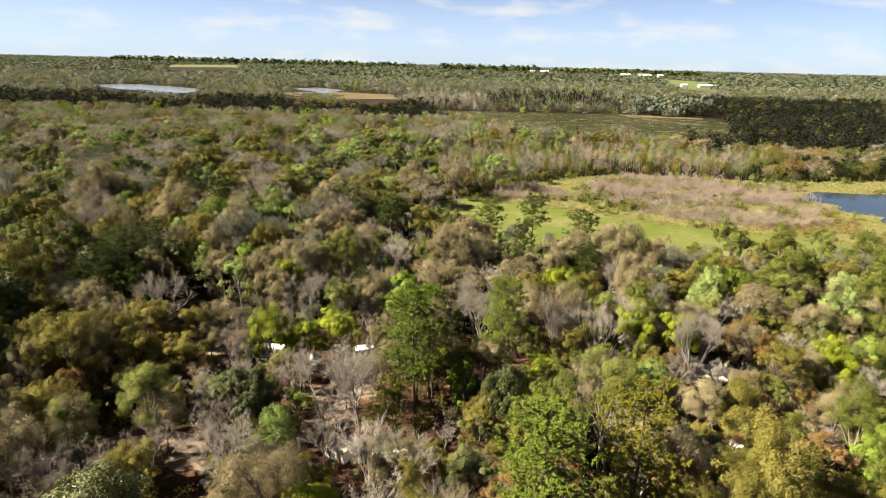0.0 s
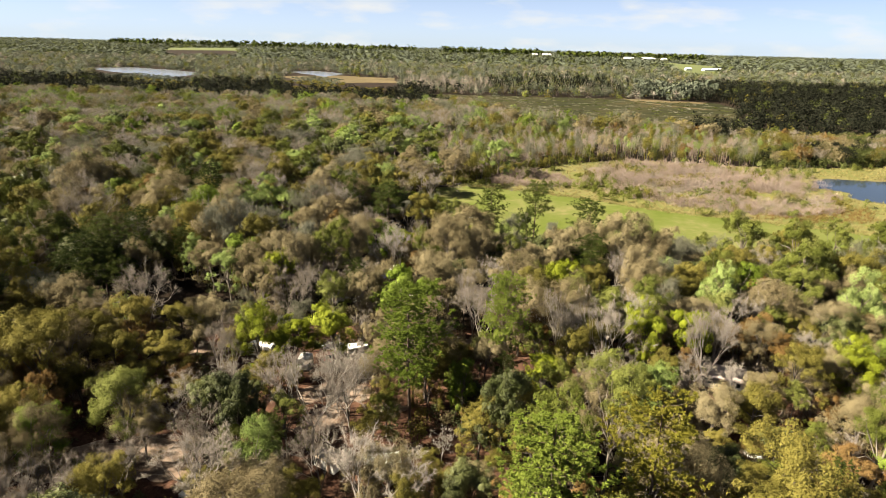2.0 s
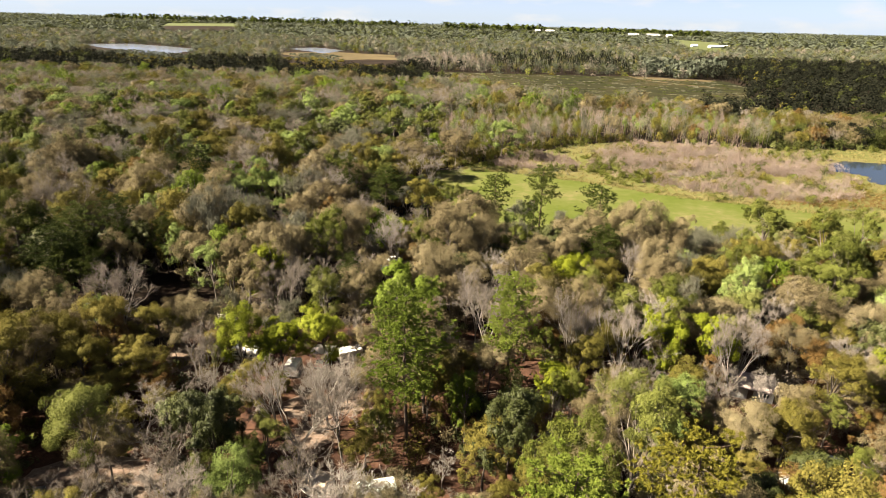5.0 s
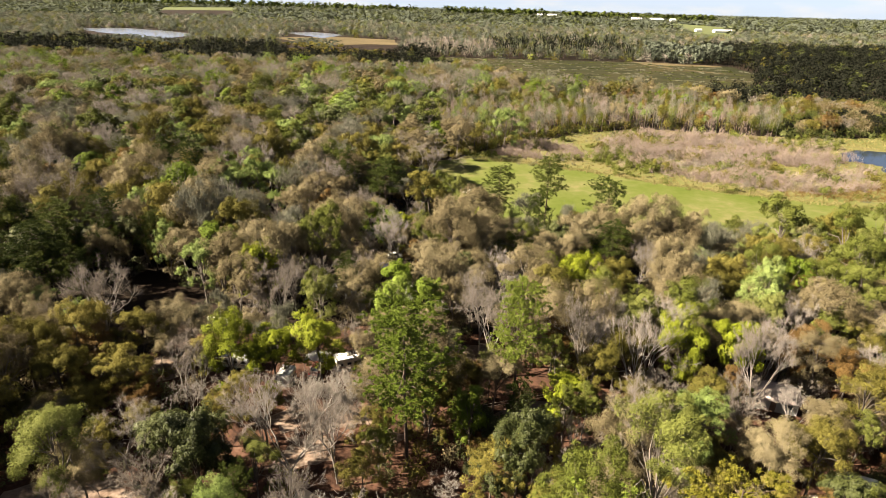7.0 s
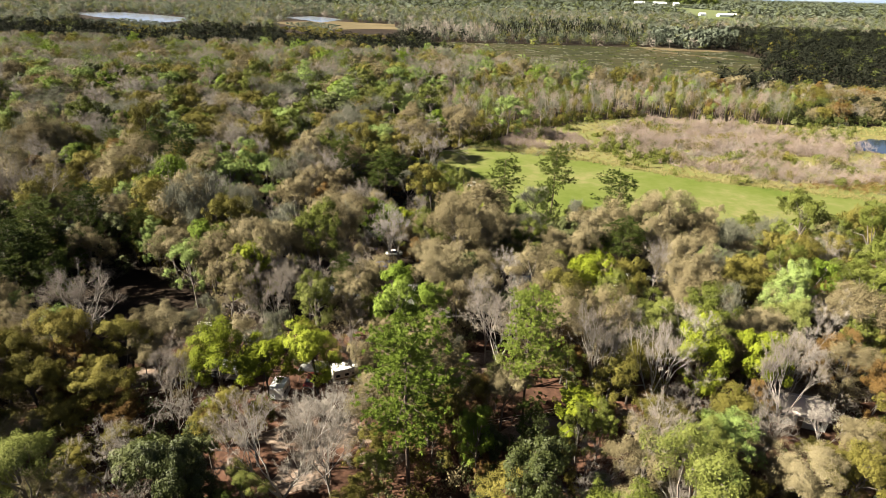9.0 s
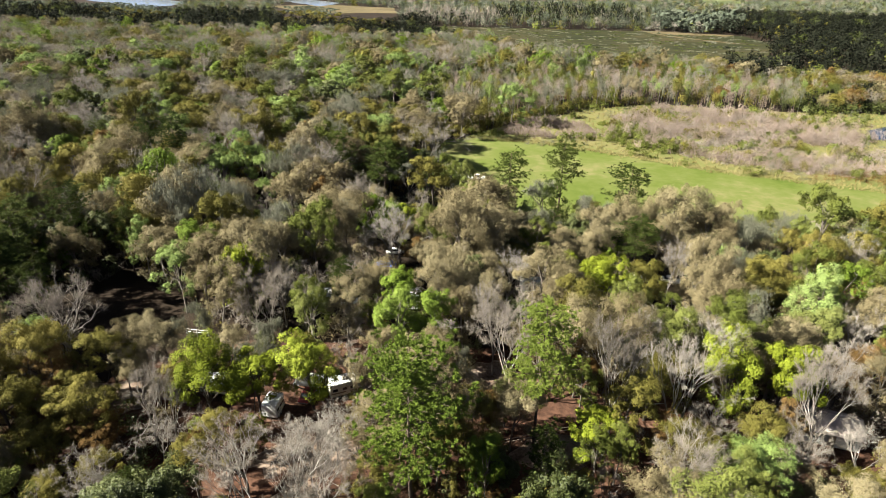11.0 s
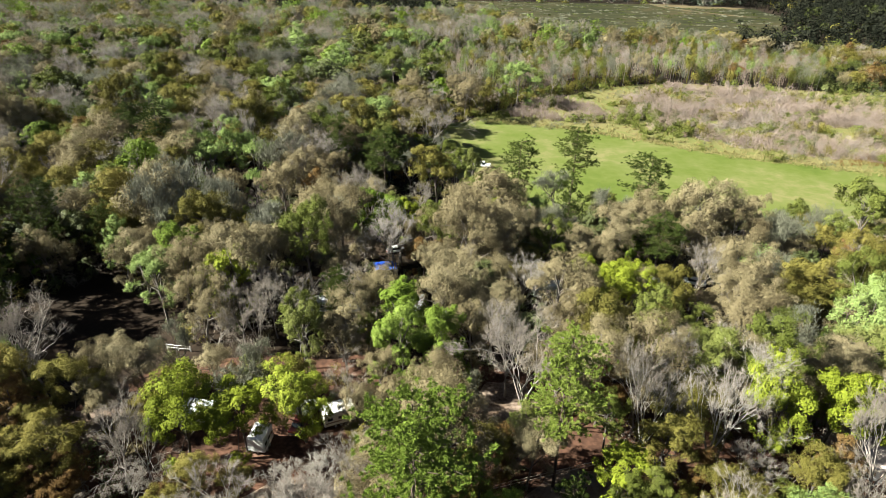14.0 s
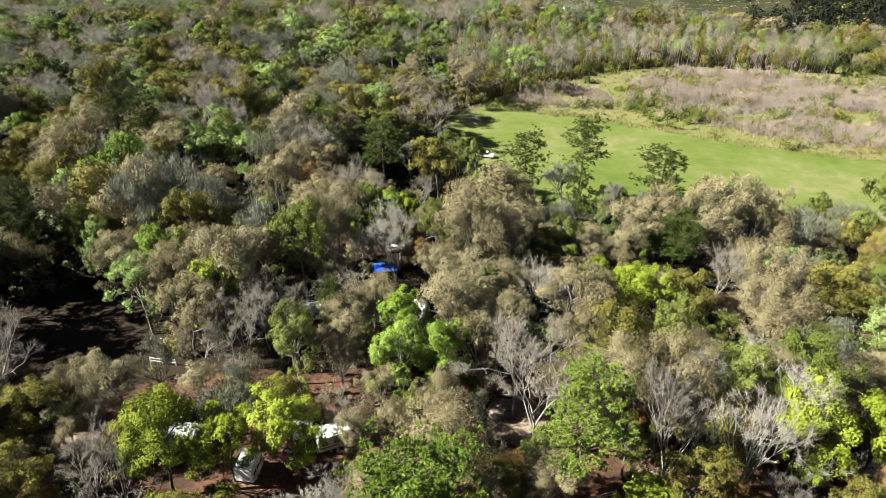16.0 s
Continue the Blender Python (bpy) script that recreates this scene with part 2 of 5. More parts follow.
def inside(poly, x, y):
    x, y = np.asarray(x, float), np.asarray(y, float)
    hit = np.zeros(x.shape, bool)
    for (x0, y0), (x1, y1) in zip(poly, poly[1:] + poly[:1]):
        cross = ((y0 > y) != (y1 > y)) & (x < (x1 - x0) * (y - y0) / (y1 - y0 + 1e-12) + x0)
        hit ^= cross
    return hit


def rise(y):
    """The land rises gently towards the camp."""
    k = np.clip((190.0 - np.asarray(y, float)) / 60.0, 0, 1)
    return 3.5 * k * k * (3 - 2 * k)


# ---------------------------------------------------------------- trees
def wood_of(rng, height, fork, ends, thick, lean):
    """A trunk to the fork and limbs from it to the ends, as prisms."""
    top = np.array([lean[0], lean[1], height * 0.8])
    trunk = np.array([[0, 0, -0.3], [lean[0] * 0.15 + rng.normal() * 0.1, lean[1] * 0.15 + rng.normal() * 0.1, fork * 0.5],
                      [lean[0] * 0.35, lean[1] * 0.35, fork], top * 0.85 + np.array([0, 0, 0.02 * height])])
    out = [limb(trunk, thick, thick * 0.35, 6)]
    for e in ends:
        s = trunk[2] + (trunk[3] - trunk[2]) * rng.uniform(0, 0.7)
        mid = (s + e) / 2 + rng.normal(size=3) * 0.08 * np.linalg.norm(e - s) + np.array([0, 0, 0.06 * height])
        out.append(limb([s, mid, e], thick * 0.45, thick * 0.09, 4))
    return out


def broadleaf(seed, height, radius, fork, lobes, sprays_n, size, airy=0.0, squash=0.8, thick=0.22, slim=0.52):
    """Crown of lobes, each of smaller clumps with gaps, and a skirt of lower boughs; returns trunk and crown geometry."""
    rng = np.random.default_rng(seed)
    lean = rng.normal(size=2) * radius * 0.12
    mid, half = (fork + height) / 2, (height - fork) / 2
    cent, rad = [], []
    for i in range(lobes):
        a = i * 2.4 + rng.uniform(-0.4, 0.4)
        k = math.sqrt((i + 0.5) / lobes)
        z = mid + half * (rng.uniform(-0.5, 0.2) + 0.6 * (1 - k) ** 0.6)
        cent.append([lean[0] + math.cos(a) * k * radius * 0.74, lean[1] + math.sin(a) * k * radius * 0.74, z])
        rad.append(radius * rng.uniform(0.27, 0.46) * (1.15 - 0.3 * k))
    for i in range(lobes // 3):
        a = i * 6.28 / (lobes // 3) + rng.uniform(-0.5, 0.5)
        k = rng.uniform(0.45, 0.82)
        cent.append([lean[0] + math.cos(a) * k * radius, lean[1] + math.sin(a) * k * radius, fork + half * rng.uniform(-0.15, 0.45)])
        rad.append(radius * rng.uniform(0.2, 0.34))
    lobes += lobes // 3
    cent, rad = np.array(cent), np.array(rad)
    clumps = max(5, int(17 - 4 * airy))
    d = unit(rng.normal(size=(lobes, clumps, 3)) + np.array([0, 0, 0.45]))
    sub = cent[:, None] + d * rad[:, None, None] * rng.uniform(0.5, 1.15, (lobes, clumps, 1)) * np.array([1, 1, squash])
    sub, sd, sr = sub.reshape(-1, 3), d.reshape(-1, 3), np.repeat(rad, clumps) * rng.uniform(0.2, 0.48, lobes * clumps)
    pick = rng.choice(len(sub), sprays_n, p=sr**2 / (sr**2).sum())
    e = unit(rng.normal(size=(sprays_n, 3)) + 0.5 * sd[pick])
    c = sub[pick] + e * sr[pick][:, None] * rng.uniform(0.3, 1.12, (sprays_n, 1)) ** 0.6
    s = size * rng.uniform(0.55, 1.4, sprays_n)
    w = s * slim
    aim = None
    if slim < 0.45:
        aim = e + 0.7 * sd[pick] + 0.5 * rng.normal(size=(sprays_n, 3)) + np.array([0, 0, 0.3])
        twiggy = rng.random(sprays_n) < 0.14
        s, w = np.where(twiggy, s * 1.9, s), np.where(twiggy, w * 0.45, w)
    crown = sprays(rng, c, 0.55 * e + 0.9 * sd[pick] + np.array([0, 0, 0.3]), s, w, 0.45 if aim is None else 0.6, along=aim)
    ends = cent - np.array([0, 0, 0.15]) * rad[:, None]
    wood = wood_of(rng, height, fork, ends, thick, lean)
    tips = sub[rng.choice(len(sub), min(len(sub), 40), replace=False)]
    near = cent[np.argmin(((tips[:, None] - cent[None]) ** 2).sum(-1), 1)]
    wood.append(prisms(near, tips, thick * 0.12, thick * 0.04, 3))
    return joined(wood), crown


def pine(seed, height, radius, bare, boughs, needles, size, thick=0.24):
    """Straight trunk, tiers of boughs with tufts of needles at their ends."""
    rng = np.random.default_rng(seed)
    lean = rng.normal(size=2) * 0.35
    line = np.array([[lean[0] * k * k + 0.12 * math.sin(5 * k + seed), lean[1] * k * k, height * k - 0.3 * (k == 0)] for k in np.linspace(0, 1, 6)])
    wood = [limb(line, thick, thick * 0.25, 7)]
    tufts, aim = [], []
    for i in range(boughs):
        k = bare + (1 - bare) * ((i + 0.5) / boughs) ** 0.9
        a = i * 2.4 + rng.uniform(-0.5, 0.5)
        q = (k - bare) / (1 - bare)
        reach = radius * (0.5 + 0.75 * math.sin(math.pi * (0.2 + 0.58 * q))) * rng.uniform(0.38, 1.0) * (1 - 0.3 * q**4)
        s = np.array([np.interp(k, np.linspace(0, 1, 6), line[:, j]) for j in range(3)])
        out = np.array([math.cos(a), math.sin(a), 0.0])
        e = s + out * reach + np.array([0, 0, reach * rng.uniform(-0.05, 0.45)])
        m = (s + e) / 2 - np.array([0, 0, 0.05 * reach])
        wood.append(limb([s, m, e], thick * 0.28 * (1.1 - 0.6 * q), thick * 0.07, 4))
        for f in rng.uniform(0.35, 1.05, max(3, int(2 + reach * 1.6))):
            p = s + (e - s) * f + rng.normal(size=3) * (0.12 + reach * 0.11) + np.array([0, 0, 0.2])
            for _ in range(4):
                tufts.append(p + rng.normal(size=3) * np.array([0.34, 0.34, 0.2]))
                aim.append(out)
    tufts += [line[-1] + rng.normal(size=3) * radius * 0.14 for _ in range(8)]
    aim += [np.array([0, 0, 1.0])] * 8
    tufts, aim = np.array(tufts), np.array(aim)
    pick = rng.integers(0, len(tufts), needles)
    e = unit(rng.normal(size=(needles, 3)) * np.array([1, 1, 0.8]) + np.array([0, 0, 0.55]))
    s = size * rng.uniform(0.6, 1.3, needles)
    c = tufts[pick] + e * s[:, None] * 0.9
    return joined(wood), sprays(rng, c, np.cross(e, rng.normal(size=(needles, 3))), s, s * 0.2, 0.3, along=e)


def bare_tree(seed, height, radius, depth=4, twigs=500, moss=0, thick=0.17, upright=0.5, size=0.55, trunk=0.34):
    """Leafless tree: forking limbs and a haze of twigs; moss > 0 hangs strands from them."""
    rng = np.random.default_rng(seed)
    a, b, ra, rb = [], [], [], []
    tips = []

    def grow(p, d, length, r, level):
        m = p + d * length * 0.5 + rng.normal(size=3) * length * 0.035
        q = p + d * length + rng.normal(size=3) * length * 0.03
        a.extend((p, m)), b.extend((m, q)), ra.extend((r, r * 0.84)), rb.extend((r * 0.84, r * 0.68))
        if level == 0:
            tips.append((q, d))
            return
        for i in range(4 if level == depth else 3 if rng.random() < 0.55 else 2):
            turn = unit(d * 1.2 + rng.normal(size=3) * (0.42 if level < depth else 0.5) + np.array([0, 0, 0.16 + upright * 0.4]))
            grow(q, turn, length * rng.uniform(0.6, 0.9), r * rng.uniform(0.52, 0.68), level - 1)

    grow(np.array([0, 0, -0.3]), unit(np.array([rng.normal() * 0.08, rng.normal() * 0.08, 1.0])), height * trunk, thick, depth)
    a, b = np.array(a), np.array(b)
    scale = height / max(1e-3, b[:, 2].max())
    wide = min(radius / max(1e-3, np.percentile(np.hypot(b[:, 0], b[:, 1]), 88)), 1.35 * scale)
    fit = np.array([wide, wide, scale])
    a, b = a * fit, b * fit
    ra, rb = np.array(ra), np.array(rb)
    big = ra > thick * 0.3
    wood = [prisms(a[big], b[big], ra[big], rb[big], 5), prisms(a[~big], b[~big], ra[~big], rb[~big], 3)]
    tp, td = np.array([t[0] for t in tips]) * fit, np.array([t[1] for t in tips])
    pick = rng.integers(0, len(tp), twigs)
    e = unit(td[pick] + rng.normal(size=(twigs, 3)) * 0.55 + np.array([0, 0, upright * 0.5]))
    s = size * rng.uniform(0.5, 1.5, twigs)
    c = tp[pick] + e * s[:, None] * 0.8 - td[pick] * rng.uniform(0, 0.9, (twigs, 1))
    crown = [sprays(rng, c, rng.normal(size=(twigs, 3)), s, 0.009 + 0.012 * s, 0.3, along=e)]
    if moss:
        pick = rng.integers(0, len(tp), moss)
        s = rng.uniform(0.10, 0.34, moss)
        c = tp[pick] + rng.normal(size=(moss, 3)) * 0.5 - np.array([0, 0, 1.0]) * s[:, None]
        crown.append(sprays(rng, c, rng.normal(size=(moss, 3)) * np.array([1, 1, 0.1]), s, 0.02 + s * 0.09, 0.2, along=np.tile([0, 0, 1.0], (moss, 1)) + rng.normal(size=(moss, 3)) * 0.12))
    return joined(wood), joined(crown)


def shrub(seed, height, radius, sprays_n, size, stems=9):
    rng = np.random.default_rng(seed)
    d = unit(rng.normal(size=(stems, 3)) * np.array([1, 1, 0.4]) + np.array([0, 0, 0.8]))
    ends = d * np.array([radius, radius, height]) * rng.uniform(0.55, 0.95, (stems, 1))
    wood = [prisms(np.zeros((stems, 3)) - [0, 0, 0.1], ends, 0.05, 0.015, 3)]
    pick = rng.integers(0, stems, sprays_n)
    e = unit(rng.normal(size=(sprays_n, 3)) + np.array([0, 0, 0.4]))
    c = ends[pick] + e * radius * 0.42 * rng.uniform(0.3, 1.1, (sprays_n, 1)) * np.array([1, 1, 0.8])
    c[:, 2] = np.maximum(c[:, 2], 0.12)
    s = size * rng.uniform(0.6, 1.3, sprays_n)
    return joined(wood), sprays(rng, c, e + np.array([0, 0, 0.4]), s, s * 0.55)


def thing(name, label, category, group=""):
    ob = new(name)
    ob.empty_display_size = 0.3
    return tagged(ob, label, category, group)


def child(name, me, parent, label=""):
    ob = new(name, me)
    ob.parent = parent
    if label:
        tagged(ob, label)
    return ob


SPECIES = {}


def species(key, name, label, group, bark, leaf, shapes):
    """Prototype trees of one kind, built once at their first use as templates for copies."""
    SPECIES[key] = dict(name=name, label=label, group=group, bark=bark, leaf=leaf, shapes=shapes, made={})


def plant(key, variant, x, y, turn, size, tall=1.0):
    sp = SPECIES[key]
    variant %= len(sp["shapes"])
    m = Matrix.Translation((x, y, float(rise(y)))) @ Matrix.Rotation(turn, 4, "Z") @ Matrix.Diagonal((size, size, size * tall, 1))
    if variant not in sp["made"]:
        wood, crown = sp["shapes"][variant]()
        ob = thing(sp["name"], sp["label"], "tree", sp["group"])
        child("trunk", mesh_of(sp["name"] + "_trunk", *wood, material=sp["bark"], smooth=True), ob)
        child("crown", mesh_of(sp["name"] + "_crown", *crown, material=sp["leaf"]), ob)
        sp["made"][variant] = ob
        ob.matrix_basis = m
        return ob
    src = sp["made"][variant]
    ob = copy_thing(src, Matrix.Identity(4))
    ob.matrix_basis = m
    return ob


# near kinds: full detail; the same kinds with fewer, larger sprays stand farther off
def kinds(tag, n, s):
    """n: share of the sprays; s: their size. Heights and spreads in metres for a mature tree."""
    species("oak" + tag, "live_oak_tree" if tag == "_dist" else "oak_tree", "olive-brown oak with small sparse spring leaves", "oaks of the wood", BARK_GREY, MAT["oak"],
            [lambda k=k: broadleaf(100 + k, 12.5 + 0.5 * k, 4.6 + 0.2 * k, 3.6, 9, int(3500 * n), 0.20 * s, 0.5, slim=0.3) for k in range(4)])
    species("olive" + tag, "laurel_oak_tree", "dark olive-green oak with a dense rounded crown", "laurel oaks of the wood", BARK_DARK, MAT["olive"],
            [lambda k=k: broadleaf(200 + k, 13 + 0.5 * k, 4.4 + 0.2 * k, 4.0, 9, int(2900 * n), 0.215 * s, 0.2, slim=0.4) for k in range(3)])
    species("green" + tag, "maple_tree", "slender tree in fresh light-green spring leaf", "light-green trees of the wood", BARK_GREY, MAT["green"],
            [lambda k=k: broadleaf(300 + k, 14 + 0.6 * k, 3.9 + 0.2 * k, 4.5, 9, int(2700 * n), 0.19 * s, 0.9, slim=0.42) for k in range(3)])
    species("fresh" + tag, "sweetgum_tree", "vivid green tree in full new leaf", "vivid green trees of the wood", BARK_GREY, MAT["fresh"],
            [lambda k=k: broadleaf(350 + k, 13.5 + 0.6 * k, 4.2, 3.8, 9, int(2300 * n), 0.21 * s, 0.2) for k in range(2)])
    species("mint" + tag, "tupelo_tree", "pale mint-green tree in new leaf", "pale-green trees of the wood", BARK_GREY, MAT["mint"],
            [lambda k=k: broadleaf(380 + k, 14 + 0.6 * k, 4.1, 3.2, 10, int(2600 * n), 0.20 * s, 0.4, slim=0.42) for k in range(2)])
    species("lime" + tag, "hickory_tree", "vivid yellow-green tree in new leaf", "yellow-green trees of the wood", BARK_DARK, MAT["lime"],
            [lambda k=k: broadleaf(400 + k, 12.5 + 0.5 * k, 4.0 + 0.2 * k, 2.8, 10, int(2600 * n), 0.21 * s, 0.3) for k in range(3)])
    species("dark" + tag, "magnolia_tree", "dark glossy evergreen with a dense crown", "dark evergreens of the wood", BARK_DARK, MAT["dark"],
            [lambda k=k: broadleaf(500 + k, 12 + 0.6 * k, 3.7 + 0.2 * k, 2.4, 10, int(2300 * n), 0.24 * s, 0.1, 0.95) for k in range(3)])
    species("pine" + tag, "pine_tree", "tall pine with dark trunk and tufted needles", "pines of the wood", BARK_PINE, MAT["pine"],
            [lambda k=k: pine(600 + k, 24 + k, 4.4 + 0.2 * k, 0.46 - 0.03 * k, 40, int(5200 * n), 0.26 * math.sqrt(s)) for k in range(3)])
    species("bare" + tag, "bare_tree", "leafless pale-grey tree with fine twigs", "bare trees of the wood", BARK_ASH, MAT["twig"],
            [lambda k=k: bare_tree(700 + k, 12.5 + 0.5 * k, 4.2, 6 if n > 2 else 5, int(1500 * n**0.6), 0, 0.17, 0.05, trunk=0.24, size=0.37 * math.sqrt(s)) for k in range(4)])
    species("white" + tag, "white_limbed_tree", "leafless tree with bold whitish limbs", "white-limbed bare trees of the wood", BARK_PALE, MAT["twig"],
            [lambda k=k: bare_tree(740 + k, 13, 4.2, 6 if n > 2 else 5, int(1000 * n**0.6), 0, 0.19, 0.3, trunk=0.22, size=0.36 * math.sqrt(s)) for k in range(2)])
    species("mossy" + tag, "moss_hung_tree", "grey tree hung with strands of moss", "moss-hung trees of the wood", BARK_GREY, MAT["moss"],
            [lambda k=k: bare_tree(800 + k, 13 + 0.5 * k, 4.2, 5, int(1000 * n), int(700 * n), 0.2, size=0.5 * math.sqrt(s)) for k in range(3)])
    species("needle" + tag, "young_pine_tree", "broad bright-green pine with dense tufted needles", "bright-green pines of the wood", BARK_PINE, MAT["needle"],
            [lambda k=k: pine(640 + k, 22, 4.6, 0.36, 60, int(8600 * n), 0.22 * math.sqrt(s)) for k in range(1)])
    species("gold" + tag, "golden_pine_tree", "yellow-green pine with tufted needles", "yellowish pines of the wood", BARK_PINE, MAT["gold"],
            [lambda k=k: pine(660 + k, 22, 4.4, 0.36, 44, int(5600 * n), 0.24 * math.sqrt(s)) for k in range(1)])
    species("rust" + tag, "rusty_oak_tree", "rust-brown oak in old leaf", "rust-brown oaks of the wood", BARK_DARK, MAT["rust"],
            [lambda k=k: broadleaf(900 + k, 11 + 0.5 * k, 4.0, 3.0, 8, int(2700 * n), 0.205 * s, 0.4, slim=0.35) for k in range(2)])


kinds("_near", 9.5, 0.41)
kinds("", 7.0, 0.50)
kinds("_mid", 5.0, 0.61)
kinds("_far", 3.3, 0.77)
kinds("_dist", 2.2, 0.93)


def grade(y):
    return "_near" if y < 84 else "" if y < 118 else "_mid" if y < 165 else "_far"

# ---------------------------------------------------------------- plan of the land
FIELD = [(-4, 283), (14, 288), (43, 280), (70, 266), (95, 251), (125, 240), (155, 229), (185, 217), (260, 190), (260, 120), (170, 150), (141, 168), (112, 186), (95, 186), (70, 189), (50, 192), (27, 197), (8, 212), (-4, 228)]
MARSH = [(0, 280), (14, 284), (43, 276), (70, 262), (95, 247), (125, 236), (155, 225), (185, 213), (260, 186), (420, 240), (420, 420), (300, 372), (230, 356), (178, 356), (112, 368), (70, 350), (42, 322), (18, 302)]
POND = [(199, 318), (214, 326), (240, 322), (290, 330), (340, 300), (320, 250), (250, 232), (208, 247), (203, 262), (211, 271), (196, 281), (205, 293), (190, 304)]
PRAIRIE = [(-40, 800), (83, 800), (233, 800), (345, 770), (340, 680), (285, 590), (240, 500), (150, 478), (100, 486), (60, 500), (10, 580), (-25, 680)]
TAN_SPOT = [(244, 780), (246, 806), (338, 776), (318, 758), (262, 766)]
LAKE = [(-705, 1190), (-640, 1250), (-480, 1150), (-440, 1075), (-455, 960), (-525, 1040), (-650, 1130)]
POOL = [(-330, 1236), (-278, 1290), (-205, 1215), (-225, 1105)]
TAN_FAR = [(-310, 1090), (-208, 1150), (-100, 1110), (-75, 990), (-130, 985), (-165, 960), (-240, 985)]
MEADOW_FAR = [(-1230, 2640), (-1420, 3100), (-1210, 3520), (-970, 2840)]
MEADOW_RIGHT = [(930, 2700), (740, 2030), (560, 1440), (640, 1420), (850, 1940), (1000, 2300)]
OPEN = [FIELD, MARSH, PRAIRIE]
VISTAS = [LAKE, POOL, TAN_FAR, MEADOW_FAR, MEADOW_RIGHT]


def sheet(name, poly, z, material, label, category, wobble=2.0, step=6.0):
    """A flat piece of ground with a wandering outline."""
    pts = []
    for (x0, y0), (x1, y1) in zip(poly, poly[1:] + poly[:1]):
        n = max(1, int(math.hypot(x1 - x0, y1 - y0) / step))
        for i in range(n):
            x, y = x0 + (x1 - x0) * i / n, y0 + (y1 - y0) * i / n
            w = noise.noise_vector(Vector((x, y, 3.0)) / (step * 2.2))
            pts.append((x + w.x * wobble, y + w.y * wobble, z))
    me = bpy.data.meshes.new(name)
    me.from_pydata(pts, [], [list(range(len(pts)))])
    me.materials.append(material)
    return tagged(new(name, me), label, category, kind="structure")


# the ground: one sheet to the horizon, finer where the camera passes
gx = np.concatenate([np.linspace(-4950, -500, 12)[:-1], np.linspace(-500, -120, 20)[:-1], np.linspace(-120, 120, 121), np.linspace(120, 500, 20)[1:], np.linspace(500, 4950, 12)[1:]])
gy = np.concatenate([np.linspace(-1500, 20, 10)[:-1], np.linspace(20, 300, 141), np.linspace(300, 900, 40)[1:], np.linspace(900, 4950, 14)[1:]])
GX, GY = np.meshgrid(gx, gy)
GZ = 0.04 * np.sin(GX * 0.31 + 1.3 * np.sin(GY * 0.17)) * np.cos(GY * 0.27) - 0.05 + rise(GY)
nx, ny = len(gx), len(gy)
idx = np.arange(nx * ny).reshape(ny, nx)
gq = np.stack([idx[:-1, :-1], idx[:-1, 1:], idx[1:, 1:], idx[1:, :-1]], -1).reshape(-1, 4)
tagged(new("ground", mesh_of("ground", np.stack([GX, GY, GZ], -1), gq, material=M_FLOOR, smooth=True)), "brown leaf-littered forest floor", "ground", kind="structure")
sheet("field", FIELD, 0.10, M_FIELD, "mown green grass field beside the wood", "field", 1.6)
sheet("marsh_ground", MARSH, 0.07, M_MARSH, "yellow-green and brown marsh ground", "marsh", 3.0)
sheet("water_1", POND, 0.12, M_WATER, "dark blue pond in the marsh", "pond", 3.0, 5.0)
sheet("prairie_ground", PRAIRIE, 0.10, M_PRAIRIE, "dark brown-green wet prairie", "prairie", 6.0, 12.0)
sheet("dry_ground", TAN_SPOT, 0.20, M_TAN, "pale tan dry grass on the prairie", "ground", 6.0, 12.0)
sheet("water_2", LAKE, 0.30, M_LAKE, "pale shining lake beyond the wood", "lake", 8.0, 20.0)
sheet("water_3", POOL, 0.30, M_LAKE, "pale shining pool in dry grass", "lake", 8.0, 20.0)
sheet("dry_ground", TAN_FAR, 0.20, M_TAN, "tan dry grass beside the far pool", "ground", 8.0, 20.0)
sheet("meadow_ground", MEADOW_FAR, 0.5, M_MEADOW, "pale green far meadow", "meadow", 15.0, 60.0)
sheet("meadow_ground", MEADOW_RIGHT, 0.5, M_MEADOW, "pale green pasture by the white barn", "meadow", 10.0, 40.0)

# ---------------------------------------------------------------- the wood
CLEAR = []  # (x, y, radius) kept free of filler trees
SHOWN = []  # trees that stand out: lower growth before them
THIN = []  # (x, y): in front of these the wood is thin and bare
SIZE = dict(oak=(12.9, 4.8), olive=(13.5, 4.6), green=(14.6, 4.1), lime=(13, 4.2), mint=(14.3, 4.1), fresh=(13.8, 4.3), dark=(12.6, 3.9), pine=(25, 4.6), bare=(13, 4.2), mossy=(13.5, 4.2), rust=(11.2, 4.0), white=(13, 4.2), needle=(22, 4.6), gold=(22, 4.4))


def tree(key, x, y, top, radius):
    """A tree that stands out, by its top above the field and its crown's radius."""
    h, r = SIZE[key]
    size = radius / r
    plant(key + grade(y - 1.2 * (top - 16)), random.randrange(4), x, y, random.uniform(0, 6.28), size, (top - float(rise(y))) / h / size)
    CLEAR.append((x, y, radius * (0.5 if y < 118 else 0.7 if y < 165 else 1.05)))
    SHOWN.append((x, y, radius))


